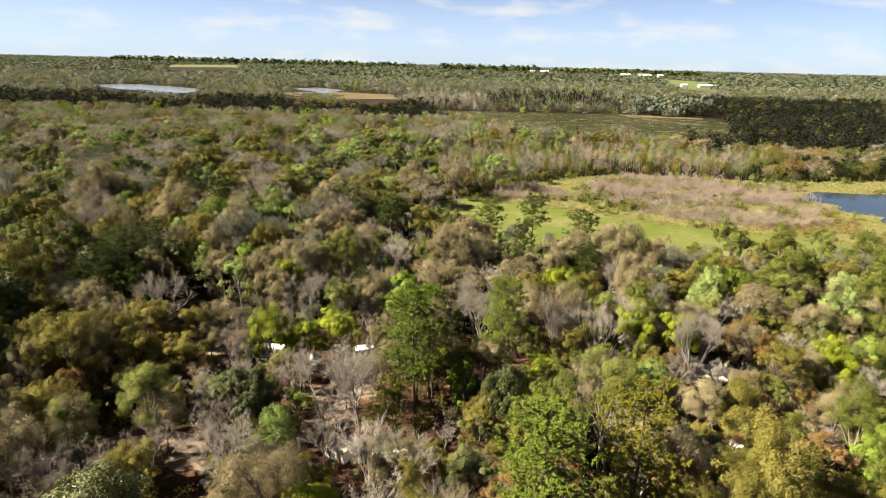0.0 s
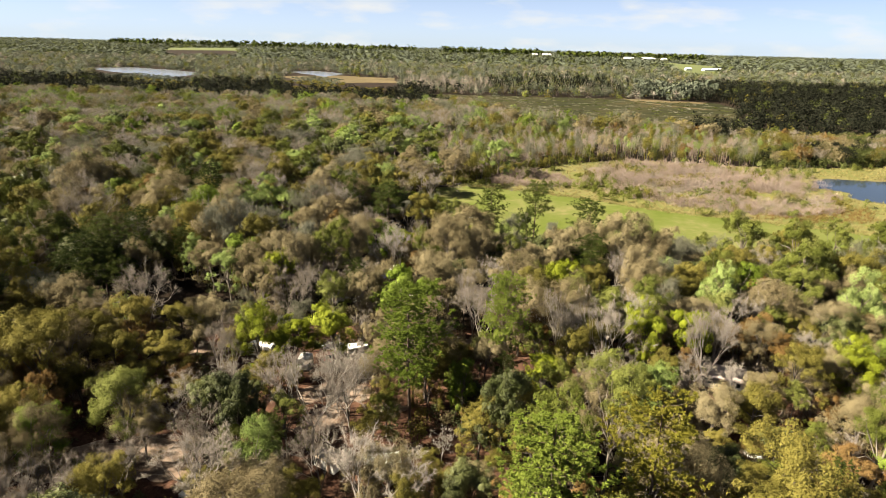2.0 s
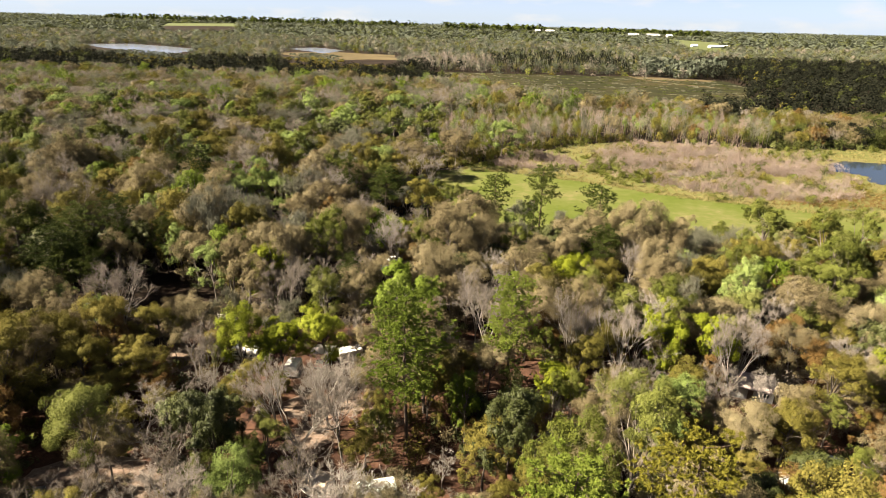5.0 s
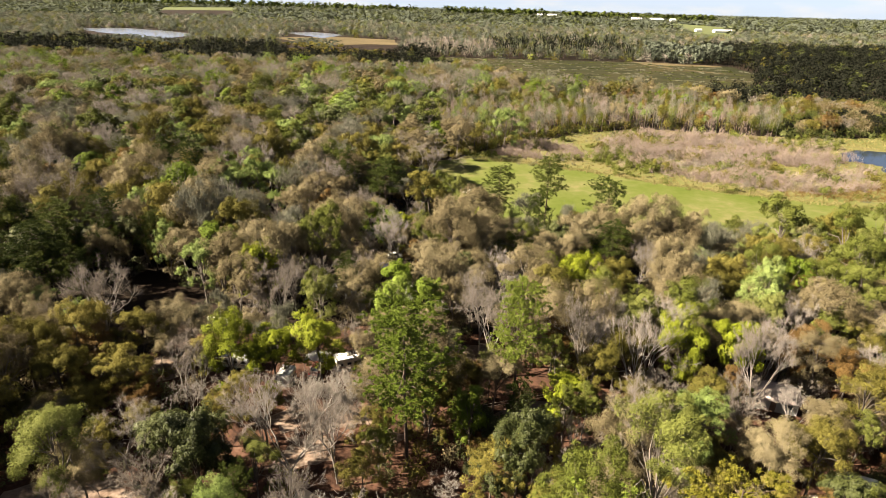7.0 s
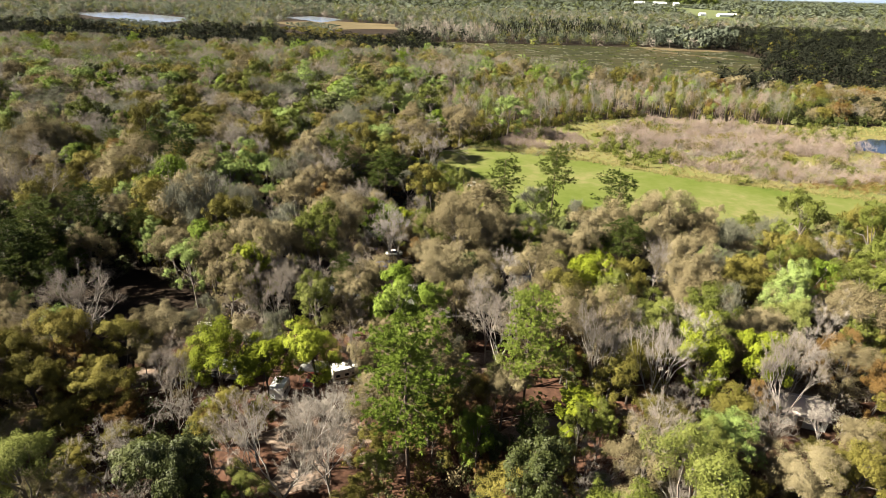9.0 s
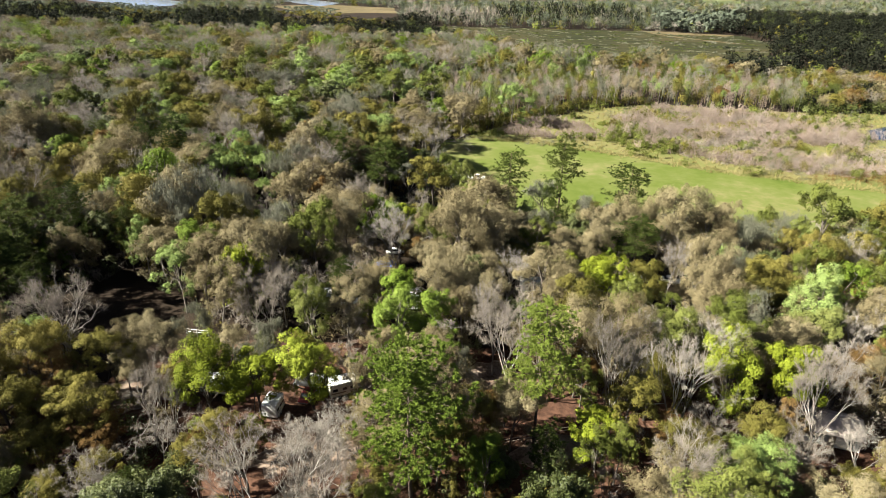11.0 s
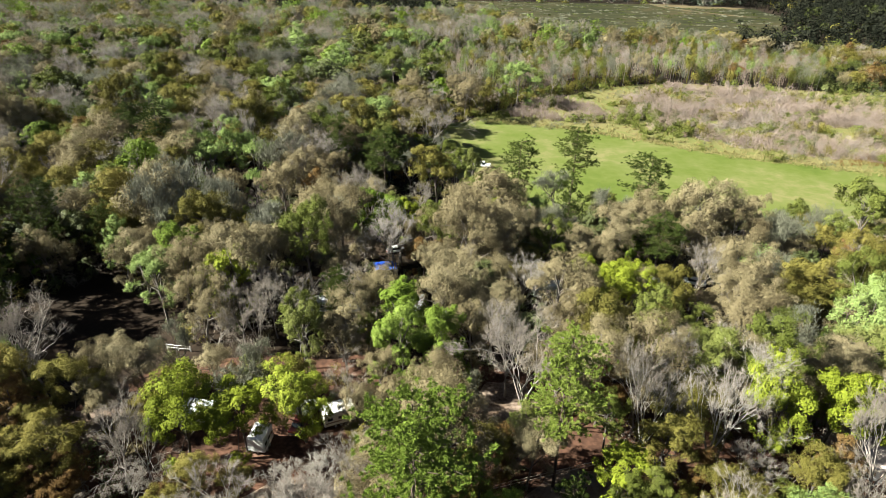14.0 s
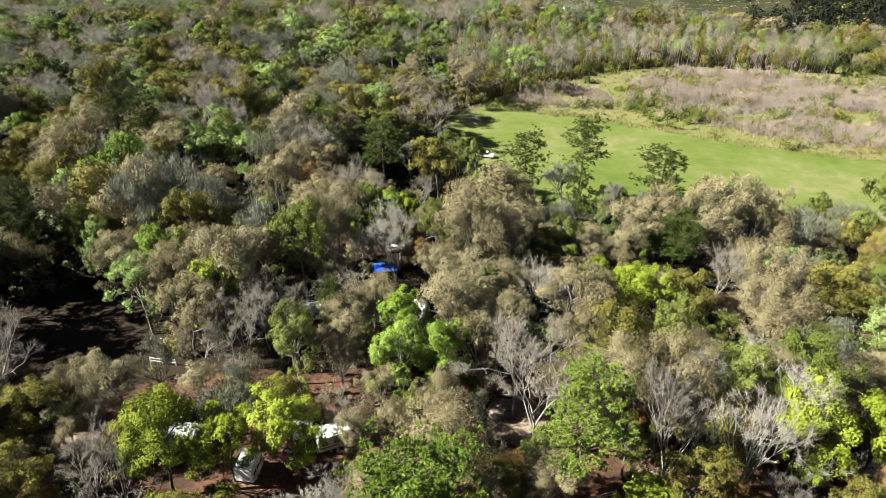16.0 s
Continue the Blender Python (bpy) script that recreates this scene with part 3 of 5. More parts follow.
tree("green", -47, 81, 23.5, 6)
tree("dark", -30.5, 82, 24, 4.6)
tree("white", -20, 85, 24, 6.4)
tree("bare", -14, 88, 20, 5.4)
tree("needle", -4.5, 90.5, 30.5, 6)
tree("olive", 2.5, 97, 17.5, 4)
tree("fresh", -8, 121.5, 21, 5)
tree("fresh", -3, 122.5, 20.5, 4.6)
tree("fresh", 4.5, 93, 18, 2.9)
tree("dark", 10.4, 84, 23.5, 4.6)
tree("green", 15.5, 71, 29.5, 5.6)
tree("green", 25, 76, 28.5, 5.6)
tree("needle", 13, 59, 29, 6.2)
tree("gold", 25.8, 62, 29.5, 5)
tree("dark", 53.5, 82, 14, 3.8)
tree("needle", 12.3, 105, 27, 4.5)
tree("bare", 24.7, 114, 20, 3.8)
tree("white", 31.5, 106.5, 23, 4.8)
tree("white", 24.2, 108, 22.5, 4.3)
tree("lime", 20.3, 101.5, 15, 4.2)
tree("bare", 26.5, 92, 20.5, 5.4)
tree("lime", 41, 109, 23, 4.6)
tree("lime", 48.5, 110, 22.7, 5.2)
tree("bare", 50, 102, 24, 4.4)
tree("lime", -35.2, 107.4, 19.5, 5.4)
tree("lime", -28.6, 109.6, 18.5, 5)
tree("lime", -21, 111.5, 18.6, 4.7)
tree("pine", -89, 147, 21, 5)
tree("pine", -82, 156, 22, 4.6)
tree("pine", -97, 150, 20, 5)
tree("pine", -84, 141, 25, 5.5)
tree("dark", -88, 137, 22, 5.5)
tree("pine", -83, 133, 24, 5.5)
tree("pine", -95, 113, 24, 5.5)
tree("dark", -92, 108, 20, 5)
tree("bare", 9.2, 114.5, 24.5, 6.8)
tree("lime", 29.8, 139.5, 18.6, 4.7)
tree("olive", 64.5, 146, 16.5, 5.5)
tree("olive", 72, 150, 17, 5.8)
tree("pine", -101, 230, 20, 4.5)
tree("mint", -73, 211, 19, 6.4)
tree("mint", -63, 214, 21, 7)
tree("mint", -67, 205, 18, 6)
tree("mint", -55, 208, 17, 5.6)
tree("green", 5, 205, 17.5, 3.0)
tree("pine", 15.5, 189, 22, 4.6)
tree("pine", 32, 202, 23, 5.6)
tree("pine", 47, 186, 20, 5.4)
tree("mossy", 67.5, 162, 17.5, 5.8)
tree("rust", 149, 370, 12, 5)
tree("fresh", -124, 219, 17, 6)
tree("olive", -105, 184, 18, 5)
tree("dark", 6.5, 96, 12, 3.1)
tree("olive", -53.3, 114.8, 17, 5.3)
tree("pine", -96.6, 215.4, 19, 5.1)
tree("lime", -102.8, 178.7, 16, 4.9)
tree("oak", -42.5, 185.9, 17, 7.4)
tree("oak", -31.4, 178.9, 17, 7.3)
tree("fresh", -15.3, 176.7, 14, 5)
tree("lime", -11.4, 176.9, 15, 4.1)
tree("pine", -19.1, 202.5, 21, 7.1)
tree("olive", -4.7, 198.3, 20, 7.8)
tree("lime", 9.7, 187.9, 14, 4.4)
tree("mossy", 26.3, 195.5, 15, 5.4)
tree("olive", 13.3, 151.8, 16, 5.4)
tree("oak", 25.2, 156.7, 16, 6.1)
tree("pine", 41, 157.1, 19, 4.7)
tree("bare", 45.4, 147.7, 18, 3.8)
tree("mossy", 74.1, 168, 14, 6.5)
tree("mint", 60.8, 154.3, 15, 4.3)
tree("olive", 61.7, 137.4, 17, 5.5)
tree("bare", -36.1, 132.5, 16, 4.8)
tree("oak", -42.8, 133.2, 17, 5.9)
tree("bare", -32.8, 130.4, 15, 3.8)
tree("oak", 2.5, 126, 18, 5)
tree("green", 38.9, 132.1, 15, 3.8)
tree("oak", -3.3, 114.2, 18, 3.6)
tree("rust", -35, 271.9, 14, 5.9)
tree("fresh", -39.5, 240.3, 15, 5.4)
tree("mint", -29.8, 240.8, 14, 4.7)
tree("mint", -103.1, 239.8, 14, 4.7)
tree("oak", -58.9, 192, 14, 6.1)
tree("olive", -43.6, 162.6, 16, 5.6)
tree("fresh", -55.6, 74.7, 20, 4.5)
tree("olive", -18.9, 68.2, 16, 5)
tree("dark", 4.7, 69.5, 16, 3.9)
tree("olive", -0.6, 72.9, 12, 3.4)
tree("bare", -49.9, 62.2, 20, 5.3)
tree("olive", -45.3, 71.7, 12, 3.4)
tree("olive", 6.9, 83, 15, 4.6)
tree("rust", 58.7, 74.8, 15, 4.8)
tree("lime", 77, 100, 20, 4.8)
tree("oak", 69, 98.3, 15, 5)
tree("oak", 68, 85.4, 16, 5.5)
tree("oak", -44.6, 81.1, 16, 4.9)
tree("bare", -36.5, 80.7, 18, 5.5)
tree("bare", -22.1, 75.3, 9, 2.1)
tree("olive", -10, 84.8, 13, 3.8)
tree("bare", -16.1, 95, 15, 4.4)
tree("rust", -62.5, 85.4, 17, 3.7)
tree("olive", 52.6, 89.7, 14, 4.2)
tree("oak", 44.2, 91.9, 12, 3.7)
tree("bare", 46.7, 98.4, 16, 4.8)
tree("bare", 54.8, 109.2, 20, 5.2)
tree("bare", -26.2, 95.2, 17, 5)
tree("bare", -17.8, 96, 15, 4.4)
tree("bare", -41.6, 103, 17, 5.1)
tree("bare", -39.5, 104.5, 14, 3.7)
tree("olive", -50.7, 103.2, 17, 5.4)
tree("dark", -34.1, 84.3, 20, 4.7)
tree("olive", -54.2, 97.2, 15, 4.6)
tree("bare", 7.4, 121.4, 20, 4.8)
tree("bare", -17.6, 125.1, 14, 3.4)
tree("olive", 3.2, 104.1, 17, 4.1)
tree("green", 33.9, 89.6, 20, 3.4)
tree("fresh", 3.4, 94.7, 15, 2.3)
tree("rust", 5.8, 94.2, 8, 1.9)
tree("pine", -4.3, 98.1, 20, 4.2)
tree("olive", 65, 143.8, 19, 6.4)
tree("oak", -3.6, 149.9, 17, 6.3)
tree("dark", 13.8, 157.7, 15, 4.8)
tree("lime", 30.4, 147.5, 16, 3.6)
tree("bare", -15.1, 106.3, 11, 2.8)
tree("oak", -12.9, 110.5, 14, 3.2)
tree("oak", -9.3, 113, 15, 3.3)
tree("bare", -16, 115.3, 15, 3.4)
tree("olive", -22.5, 118.8, 14, 3.1)
tree("bare", 37, 103.3, 13, 3.6)
tree("olive", -27.5, 102.4, 10, 2.6)
tree("bare", -20.8, 103, 10, 2.5)
tree("olive", -12.6, 107.7, 12, 2.4)
tree("rust", -47, 100.4, 13, 4)
tree("olive", -47.9, 87.5, 13, 3.8)
tree("oak", -55.6, 91.3, 13, 4.2)
tree("bare", -15.6, 101.1, 12, 3.2)
tree("bare", -11.6, 97.6, 13, 3.6)
tree("rust", -34.5, 100.1, 10, 2.7)
tree("oak", -71.3, 116.3, 16, 5.2)
tree("rust", -59.3, 110.6, 15, 4.4)
tree("bare", 11.2, 142.2, 17, 5.3)
tree("oak", -52.5, 117.9, 16, 5.5)
tree("oak", -46.3, 119.5, 15, 5)
tree("bare", 45.4, 97, 14, 3)
tree("bare", 67.4, 122.3, 20, 4.3)
tree("oak", 65.5, 111, 17, 4.9)
tree("olive", 51.7, 95.4, 12, 3.4)
tree("oak", 59.9, 95.4, 12, 3.7)
tree("olive", -100.6, 182.2, 16, 4.9)
tree("pine", -80.1, 131.6, 21, 4.5)
tree("pine", -88, 134.7, 20, 3.9)
tree("pine", -73.3, 130.5, 18, 3)
tree("olive", -94.6, 137, 16, 5.1)
tree("olive", -91.9, 123.2, 17, 5.4)
tree("olive", -82.8, 113.3, 16, 5)
tree("dark", -127.6, 172.6, 18, 6.3)

for x, y in ((-8, 80.5), (-16.4, 82), (-37, 114.8), (-17.2, 114.8), (-22.3, 115.2), (-27.4, 108.6), (57.5, 108.5), (-36, 76), (-56.3, 79), (-15, 160.7), (-26.7, 143.3), (-20.3, 143.9), (18.4, 151.8), (41.6, 155.9), (51, 158.8), (-13.8, 172.4), (-7.3, 143.9)):
    CLEAR.append((x, y, 4.5))
    THIN.append((x, y))
for x, y in ((-26.7, 143.3), (-20.3, 143.9), (-7.3, 143.9), (-15, 160.7), (-13.8, 172.4), (18.4, 151.8), (41.6, 155.9), (51, 158.8), (58.9, 88), (49.5, 83.6)):
    CLEAR.append((x, y, 3.6))
for x, y, r in ((57.4, 108.5, 6.5), (0, 231, 6), (8.8, 227, 8), (8, 214, 7.5), (7.2, 202, 6.5), (6.6, 193, 5), (8, 98, 3.5), (13, 99, 3.5), (18, 104.5, 3)):
    CLEAR.append((x, y, r))
for x, y, r in ((-52, 84, 6.5), (-42, 82, 5), (-19, 93, 8), (-18, 120, 2.5), (-22, 103, 5), (-14, 113, 4.5), (-17, 109, 4), (14, 106, 4), (8, 121, 4.5), (-36, 110, 5), (-70, 136, 9), (-78, 134, 7), (-84, 112, 6), (-64, 139, 6), (-72, 128, 6), (-61, 126.5, 4.5)):
    CLEAR.append((x, y, r))
HOLLOW = [(-88, 146), (-77, 151), (-64, 153), (-50, 136), (-47, 121), (-58, 119), (-68, 121), (-80, 128)]  # a deeply shaded gap
rng = np.random.default_rng(7)


def scatter(y0, y1, spacing, margin):
    rows = []
    y = y0
    odd = 0
    while y < y1:
        half = 0.725 * y + 16 + margin
        xs = np.arange(-half + odd * spacing / 2, half, spacing)
        rows.append(np.stack([xs, np.full(len(xs), y)], 1))
        y += spacing * 0.87
        odd ^= 1
    p = np.concatenate(rows)
    return p + rng.uniform(-0.33, 0.33, p.shape) * spacing


def free(p, extra=0.0):
    ok = np.ones(len(p), bool)
    for poly in OPEN:
        ok &= ~inside(poly, p[:, 0], p[:, 1])
    for poly in VISTAS:
        for k in (0.72, 0.77, 0.82, 0.87, 0.91, 0.95, 1.0) if poly is not MEADOW_RIGHT else (1.0,):
            ok &= ~inside(poly, p[:, 0] / k, p[:, 1] / k)
    for x, y, r in CLEAR:
        ok &= np.hypot(p[:, 0] - x, p[:, 1] - y) > r + extra
    return p[ok]


def bare_belt(x, y):
    return inside([(0, 303), (18, 306), (42, 328), (70, 354), (112, 368), (185, 352), (215, 400), (150, 428), (60, 430), (-20, 400), (-20, 340)], x, y)


def mix_at(x, y):
    """Which kinds grow at a place: shares of the mixture."""
    w = dict(oak=4.0, olive=2.2, green=1.5, fresh=0.35, mint=0.5, lime=0.15, dark=0.7, pine=0.35, bare=1.6, mossy=1.0, rust=0.5)
    patch = noise.noise(Vector((x / 34, y / 34, 2.0)))
    patch2 = noise.noise(Vector((x / 26, y / 26, 9.0)))
    w["oak"] *= 1 + 1.5 * max(0, patch)
    w["green"] *= 1 + 2.5 * max(0, -patch)
    w["bare"] *= 1 + 1.5 * max(0, patch2)
    w["olive"] *= 1 + 1.5 * max(0, -patch2)
    if x < -60 and y > 150:
        w["green"] *= 1.5
        w["olive"] *= 1.5
    if x > 60 and y > 110:
        w["green"] *= 2.4
        w["mint"] *= 2.5
        w["mossy"] *= 1.6
        w["oak"] *= 0.45
    if y < 110 and x < 10:
        w["dark"] *= 1.8
        w["olive"] *= 1.4
    if y < 118:
        w["oak"] *= 0.65
        w["olive"] *= 1.3
        w["rust"] *= 1.4
    if y < 105:
        w["mossy"] = 0.0
    if y < 125 and x > 40:
        w["rust"] *= 3.0
    if 112 < y < 205 and abs(x) < 65:
        w["oak"] *= 2.0
        w["bare"] *= 1.3
        w["dark"] *= 0.3
        w["olive"] *= 0.4
        w["green"] *= 0.5
    if y < 125 and x < -32:
        w["rust"] *= 3.0
        w["green"] *= 0.3
        w["fresh"] *= 0.2
        w["olive"] *= 1.5
    return w


def choose(x, y):
    w = mix_at(x, y)
    return random.choices(list(w), list(w.values()))[0]


for x, y in free(np.concatenate([scatter(44, 118, 6.4, 16.0), scatter(118, 165, 6.2, 16.0), scatter(165, 240, 6.6, 16.0)]), 0.5):
    key = choose(x, y)
    if any(abs(x - tx) < 4.5 and -2 < ty - y < (20 if ty < 125 else 11) for tx, ty in THIN):
        if random.random() < 0.35:
            continue
        key = random.choice(("bare", "bare", "oak"))
    if y > 215 and bare_belt(x, y) or inside(HOLLOW, x, y):
        continue
    if y > 176 and x > -4:
        key = random.choice(("green", "green", "mossy", "bare", "olive"))
    low = 0.66 if y > 172 and x > -4 else 0.55 if y > 205 and x > -22 else 1.0
    if any(0 < hy - y < (13 if hr < 5.5 or hy < 180 else 32) and abs(hx - x * (hy - 30) / (y - 30)) < 0.95 * hr for hx, hy, hr in SHOWN):
        low *= 0.68
    brink = float(np.interp(x, (-4, 8, 27, 50, 95, 112, 141, 170), (228, 212, 197, 192, 186, 186, 168, 150)))
    if x > 2 and brink - 45 < y < brink:
        low *= min(1.0, (6.0 + 0.34 * (brink - y)) / (14.5 * low))
    size = random.choice((0.85, 1.0, 1.1, 1.2, 1.45)) * random.uniform(0.92, 1.08) * (1.18 if y > 165 else 1.0) * (0.62 if key == "pine" else 1.0) * low
    plant(key + grade(y), random.randrange(4), x, y, random.uniform(0, 6.28), size, random.uniform(0.85, 1.2))


def undergrowth(name, label, leaf, places, seed):
    """Shrubs and saplings between the trunks, joined."""
    r = np.random.default_rng(seed)
    forms = [shrub(1000 + seed + v, 3.4, 2.5, 330, 0.19) for v in range(3)]
    pieces = []
    for n, (x, y) in enumerate(places):
        a, k, h = r.uniform(0, 6.28), r.uniform(0.6, 1.3), r.uniform(0.7, 1.4)
        turn = np.array([[math.cos(a), -math.sin(a), 0], [math.sin(a), math.cos(a), 0], [0, 0, h]]) * k
        for v, q in forms[n % 3]:
            pieces.append((v @ turn.T + np.array([x, y, float(rise(y))]), q))
    v, q = joined(pieces)
    tagged(new(name, mesh_of(name, v, q, material=MAT[leaf])), label, "undergrowth", kind="stuff")


under = free(np.concatenate([scatter(60, 150, 4.6, 8.0), scatter(150, 300, 6.4, 8.0)]), -1.6)
gap = np.array([noise.noise(Vector((x / 11, y / 11, 4.0))) > 0.14 and -33 < x < 62 and 76 < y < 128 for x, y in under])
for tx, ty in THIN:
    gap |= np.hypot(under[:, 0] - tx, under[:, 1] - ty) < 3.4
for tx, ty, r in ((-70, 136, 10), (-78, 134, 8), (-84, 112, 7), (-64, 139, 7), (-72, 128, 7)):
    gap |= np.hypot(under[:, 0] - tx, under[:, 1] - ty) < r
gap |= inside(HOLLOW, under[:, 0], under[:, 1])
near_camp = (under[:, 1] < 175) & (rng.random(len(under)) < np.where(np.abs(under[:, 0]) < 62, 0.35, 0.1))
under = under[~(gap | near_camp)]
lot = rng.choice(4, len(under), p=(0.20, 0.26, 0.36, 0.18))
undergrowth("brush", "olive-brown undergrowth between the oak trunks", "oak", under[lot == 0], 1)
undergrowth("brush", "green undergrowth between the oak trunks", "olive", under[lot == 1], 2)
undergrowth("brush", "dark evergreen undergrowth between the trunks", "dark", under[lot == 2], 3)
undergrowth("brush", "tan leafless undergrowth between the trunks", "twig", under[lot == 3], 4)


def woods(name, label, material, places, radius, height, count, size, upright=1.0, seed=1, stiff=0.25):
    """Joined shrubs or trees far off: each a ragged crown of sprays."""
    r = np.random.default_rng(seed)
    n = len(places)
    if not n:
        return
    rad = radius * r.choice((0.7, 0.85, 1.0, 1.25), n) * r.uniform(0.9, 1.12, n)
    top = height * r.uniform(0.62, 1.22, n)
    lobes = 5
    d = unit(r.normal(size=(n, lobes, 3)) + np.array([0, 0, 0.35]))
    mid = np.stack([places[:, 0], places[:, 1], top - rad * upright * 0.95], 1)
    cent = mid[:, None] + d * rad[:, None, None] * 0.62 * np.array([1, 1, upright])
    pick = r.integers(0, lobes, (n, count))
    c = np.take_along_axis(cent, pick[..., None].repeat(3, 2), 1)
    e = unit(r.normal(size=(n, count, 3)) + np.array([0, 0, 0.35]))
    c = c + e * (rad * 0.5)[:, None, None] * r.uniform(0.5, 1.1, (n, count, 1)) * np.array([1, 1, upright])
    s = (size * rad)[:, None] * r.uniform(0.6, 1.4, (n, count))
    dl = np.take_along_axis(d, pick[..., None].repeat(3, 2), 1)
    flat, out = c.reshape(-1, 3), (0.5 * e + 0.9 * dl + np.array([0, 0, 0.12 if radius < 7 else 0.7])).reshape(-1, 3)
    flat[:, 2] = np.maximum(flat[:, 2], 0.3)
    along = None
    if upright > 1.4:
        along = np.tile([0, 0, 1.0], (len(flat), 1)) + r.normal(size=(len(flat), 3)) * stiff
        out = r.normal(size=(len(flat), 3)) * np.array([1, 1, 0.2])
    pieces = [sprays(r, flat, out, s.ravel(), s.ravel() * (0.55 if upright <= 1.4 else 0.13), (0.45 if radius < 7 else 0.2) if along is None else 0.2, along=along)]
    if count >= 40:
        base = np.stack([places[:, 0], places[:, 1], np.full(n, -0.2)], 1)
        pieces.append(prisms(base, mid + np.array([0, 0, 0.4]) * rad[:, None], 0.2, 0.1, 3))
    v, q = joined(pieces)
    tagged(new(name, mesh_of(name, v, q, material=material)), label, "woods", kind="stuff")


def form_of(key, seed, count, size):
    """One tree for woods seen from afar: a lobed crown on a trunk with limbs, about 13 m tall and 10 m wide."""
    if key in ("twig", "moss"):
        return bare_tree(seed, 13, 5.0, 4, int(count * 0.9), 0, 0.2, 0.05, size=size * 1.9, trunk=0.26)
    return broadleaf(seed, 13, 5.0, 1.6, 9, count, size, 0.4, 1.0, slim=0.36)


def forest(name, label, key, places, radius, height, count, size, seed):
    """Joined trees: lobed crowns on trunks with limbs, turned and sized each its own way."""
    r = np.random.default_rng(seed)
    forms = [joined(form_of(key, 3000 + seed + v, count, size)[::-1]) for v in range(4)]
    pieces = []
    for i, (x, y) in enumerate(places):
        a, k = r.uniform(0, 6.28), radius / 5.0 * r.choice((0.72, 0.9, 1.05, 1.35)) * r.uniform(0.92, 1.1)
        up = max(height / 13.0 * r.uniform(0.7, 1.15), 0.85 * k)
        turn = np.array([[math.cos(a) * k, -math.sin(a) * k, 0], [math.sin(a) * k, math.cos(a) * k, 0], [0, 0, up]])
        v, q = forms[i % 4]
        pieces.append((v @ turn.T + np.array([x, y, float(rise(y))]), q))
    if pieces:
        v, q = joined(pieces)
        tagged(new(name, mesh_of(name, v, q, material=WOODS[key])), label, "woods", kind="stuff")


def stand(seed, shares, span, spacing, count, size, radius, height):
    """A patch of mixed woods, span metres across: one mesh with a material for each kind."""
    r = np.random.default_rng(seed)
    keys = list(shares)
    w = np.array([shares[k] for k in keys], float)
    forms = {}
    pieces, mats = [], []
    gx_, gy_ = np.meshgrid(np.arange(-span / 2, span / 2, spacing), np.arange(-span / 2, span / 2, spacing))
    for x, y in np.stack([gx_.ravel(), gy_.ravel()], 1) + r.uniform(-0.42, 0.42, (gx_.size, 2)) * spacing:
        if math.hypot(x, y) > span * 0.56:
            continue
        j = int(r.choice(len(keys), p=w / w.sum()))
        if j not in forms:
            forms[j] = [joined(form_of(keys[j], 5000 + seed * 40 + j * 3 + v, count, size)[::-1]) for v in range(2)]
        a, k = r.uniform(0, 6.28), radius / 5.0 * r.choice((0.68, 0.85, 1.0, 1.3)) * r.uniform(0.92, 1.1)
        up = max(height / 13.0 * r.uniform(0.65, 1.2), 0.85 * k)
        turn = np.array([[math.cos(a) * k, -math.sin(a) * k, 0], [math.sin(a) * k, math.cos(a) * k, 0], [0, 0, up]])
        v, q = forms[j][int(r.integers(2))]
        pieces.append((v @ turn.T + np.array([x, y, 0.0]), q))
        mats.append(np.full(len(q), j, np.int32))
    v, q = joined(pieces)
    me = mesh_of("mixed_woods", v, q)
    for k in keys:
        me.materials.append(WOODS[k])
    me.polygons.foreach_set("material_index", np.concatenate(mats))
    return me


def split(p, shares, seed):
    """Share out places among kinds in patches."""
    r = np.random.default_rng(seed)
    names = list(shares)
    w = np.array([shares[k] for k in names], float)
    score = np.zeros((len(p), len(names)))
    for j in range(len(names)):
        score[:, j] = [noise.noise(Vector((x / 30, y / 30, 5.0 * j + seed))) for x, y in p]
    score = np.log(w)[None] + 1.6 * score - np.log(-np.log(r.uniform(1e-6, 1, score.shape)))
    best = score.argmax(1)
    return {k: p[best == j] for j, k in enumerate(names)}


NAMES = dict(oak="olive-brown oak woods", olive="olive-green oak woods", green="light-green woods in spring leaf", dark="dark evergreen woods",
             twig="grey leafless woods", moss="grey moss-hung woods", fresh="vivid green trees in the woods", rust="rust-brown oaks in the woods", pine="dark pine woods", lime="yellow-green trees in the woods", distant="grey-green woods", mint="pale mint-green trees in the woods", conifer="nearly black conifer woods")


def band(tag, y0, y1, spacing, count, size, radius, height, shares, seed, skip=None, keep=None, whole=False):
    p = free(scatter(y0, y1, spacing, 30.0))
    if skip is not None:
        p = p[~skip(p[:, 0], p[:, 1])]
    if keep is not None:
        p = p[keep(p[:, 0], p[:, 1])]
    for j, (k, q) in enumerate(split(p, shares, seed).items()):
        if whole:
            forest(k + "_woods", NAMES[k] + " " + tag, k, q, radius, height, count, size, seed + j)
        else:
            woods(k + "_woods", NAMES[k] + " " + tag, WOODS[k], q, radius, height, count, size, seed=seed + j)


def evergreen(x, y):
    """Where dark evergreens, blackened for cloud shade, rule: beyond the pond, and in a belt before the lakes."""
    return ((x > 0.40 * y) & (y > 440) & (y < 1050)) | ((x < 0.02 * y) & (y > 560 - 0.12 * x) & (y < 820))


def brown_wood(x, y):
    """Brown and dark trees between the pond and the evergreens."""
    return (x > 0.40 * y) & (y > 352) & (y <= 440)


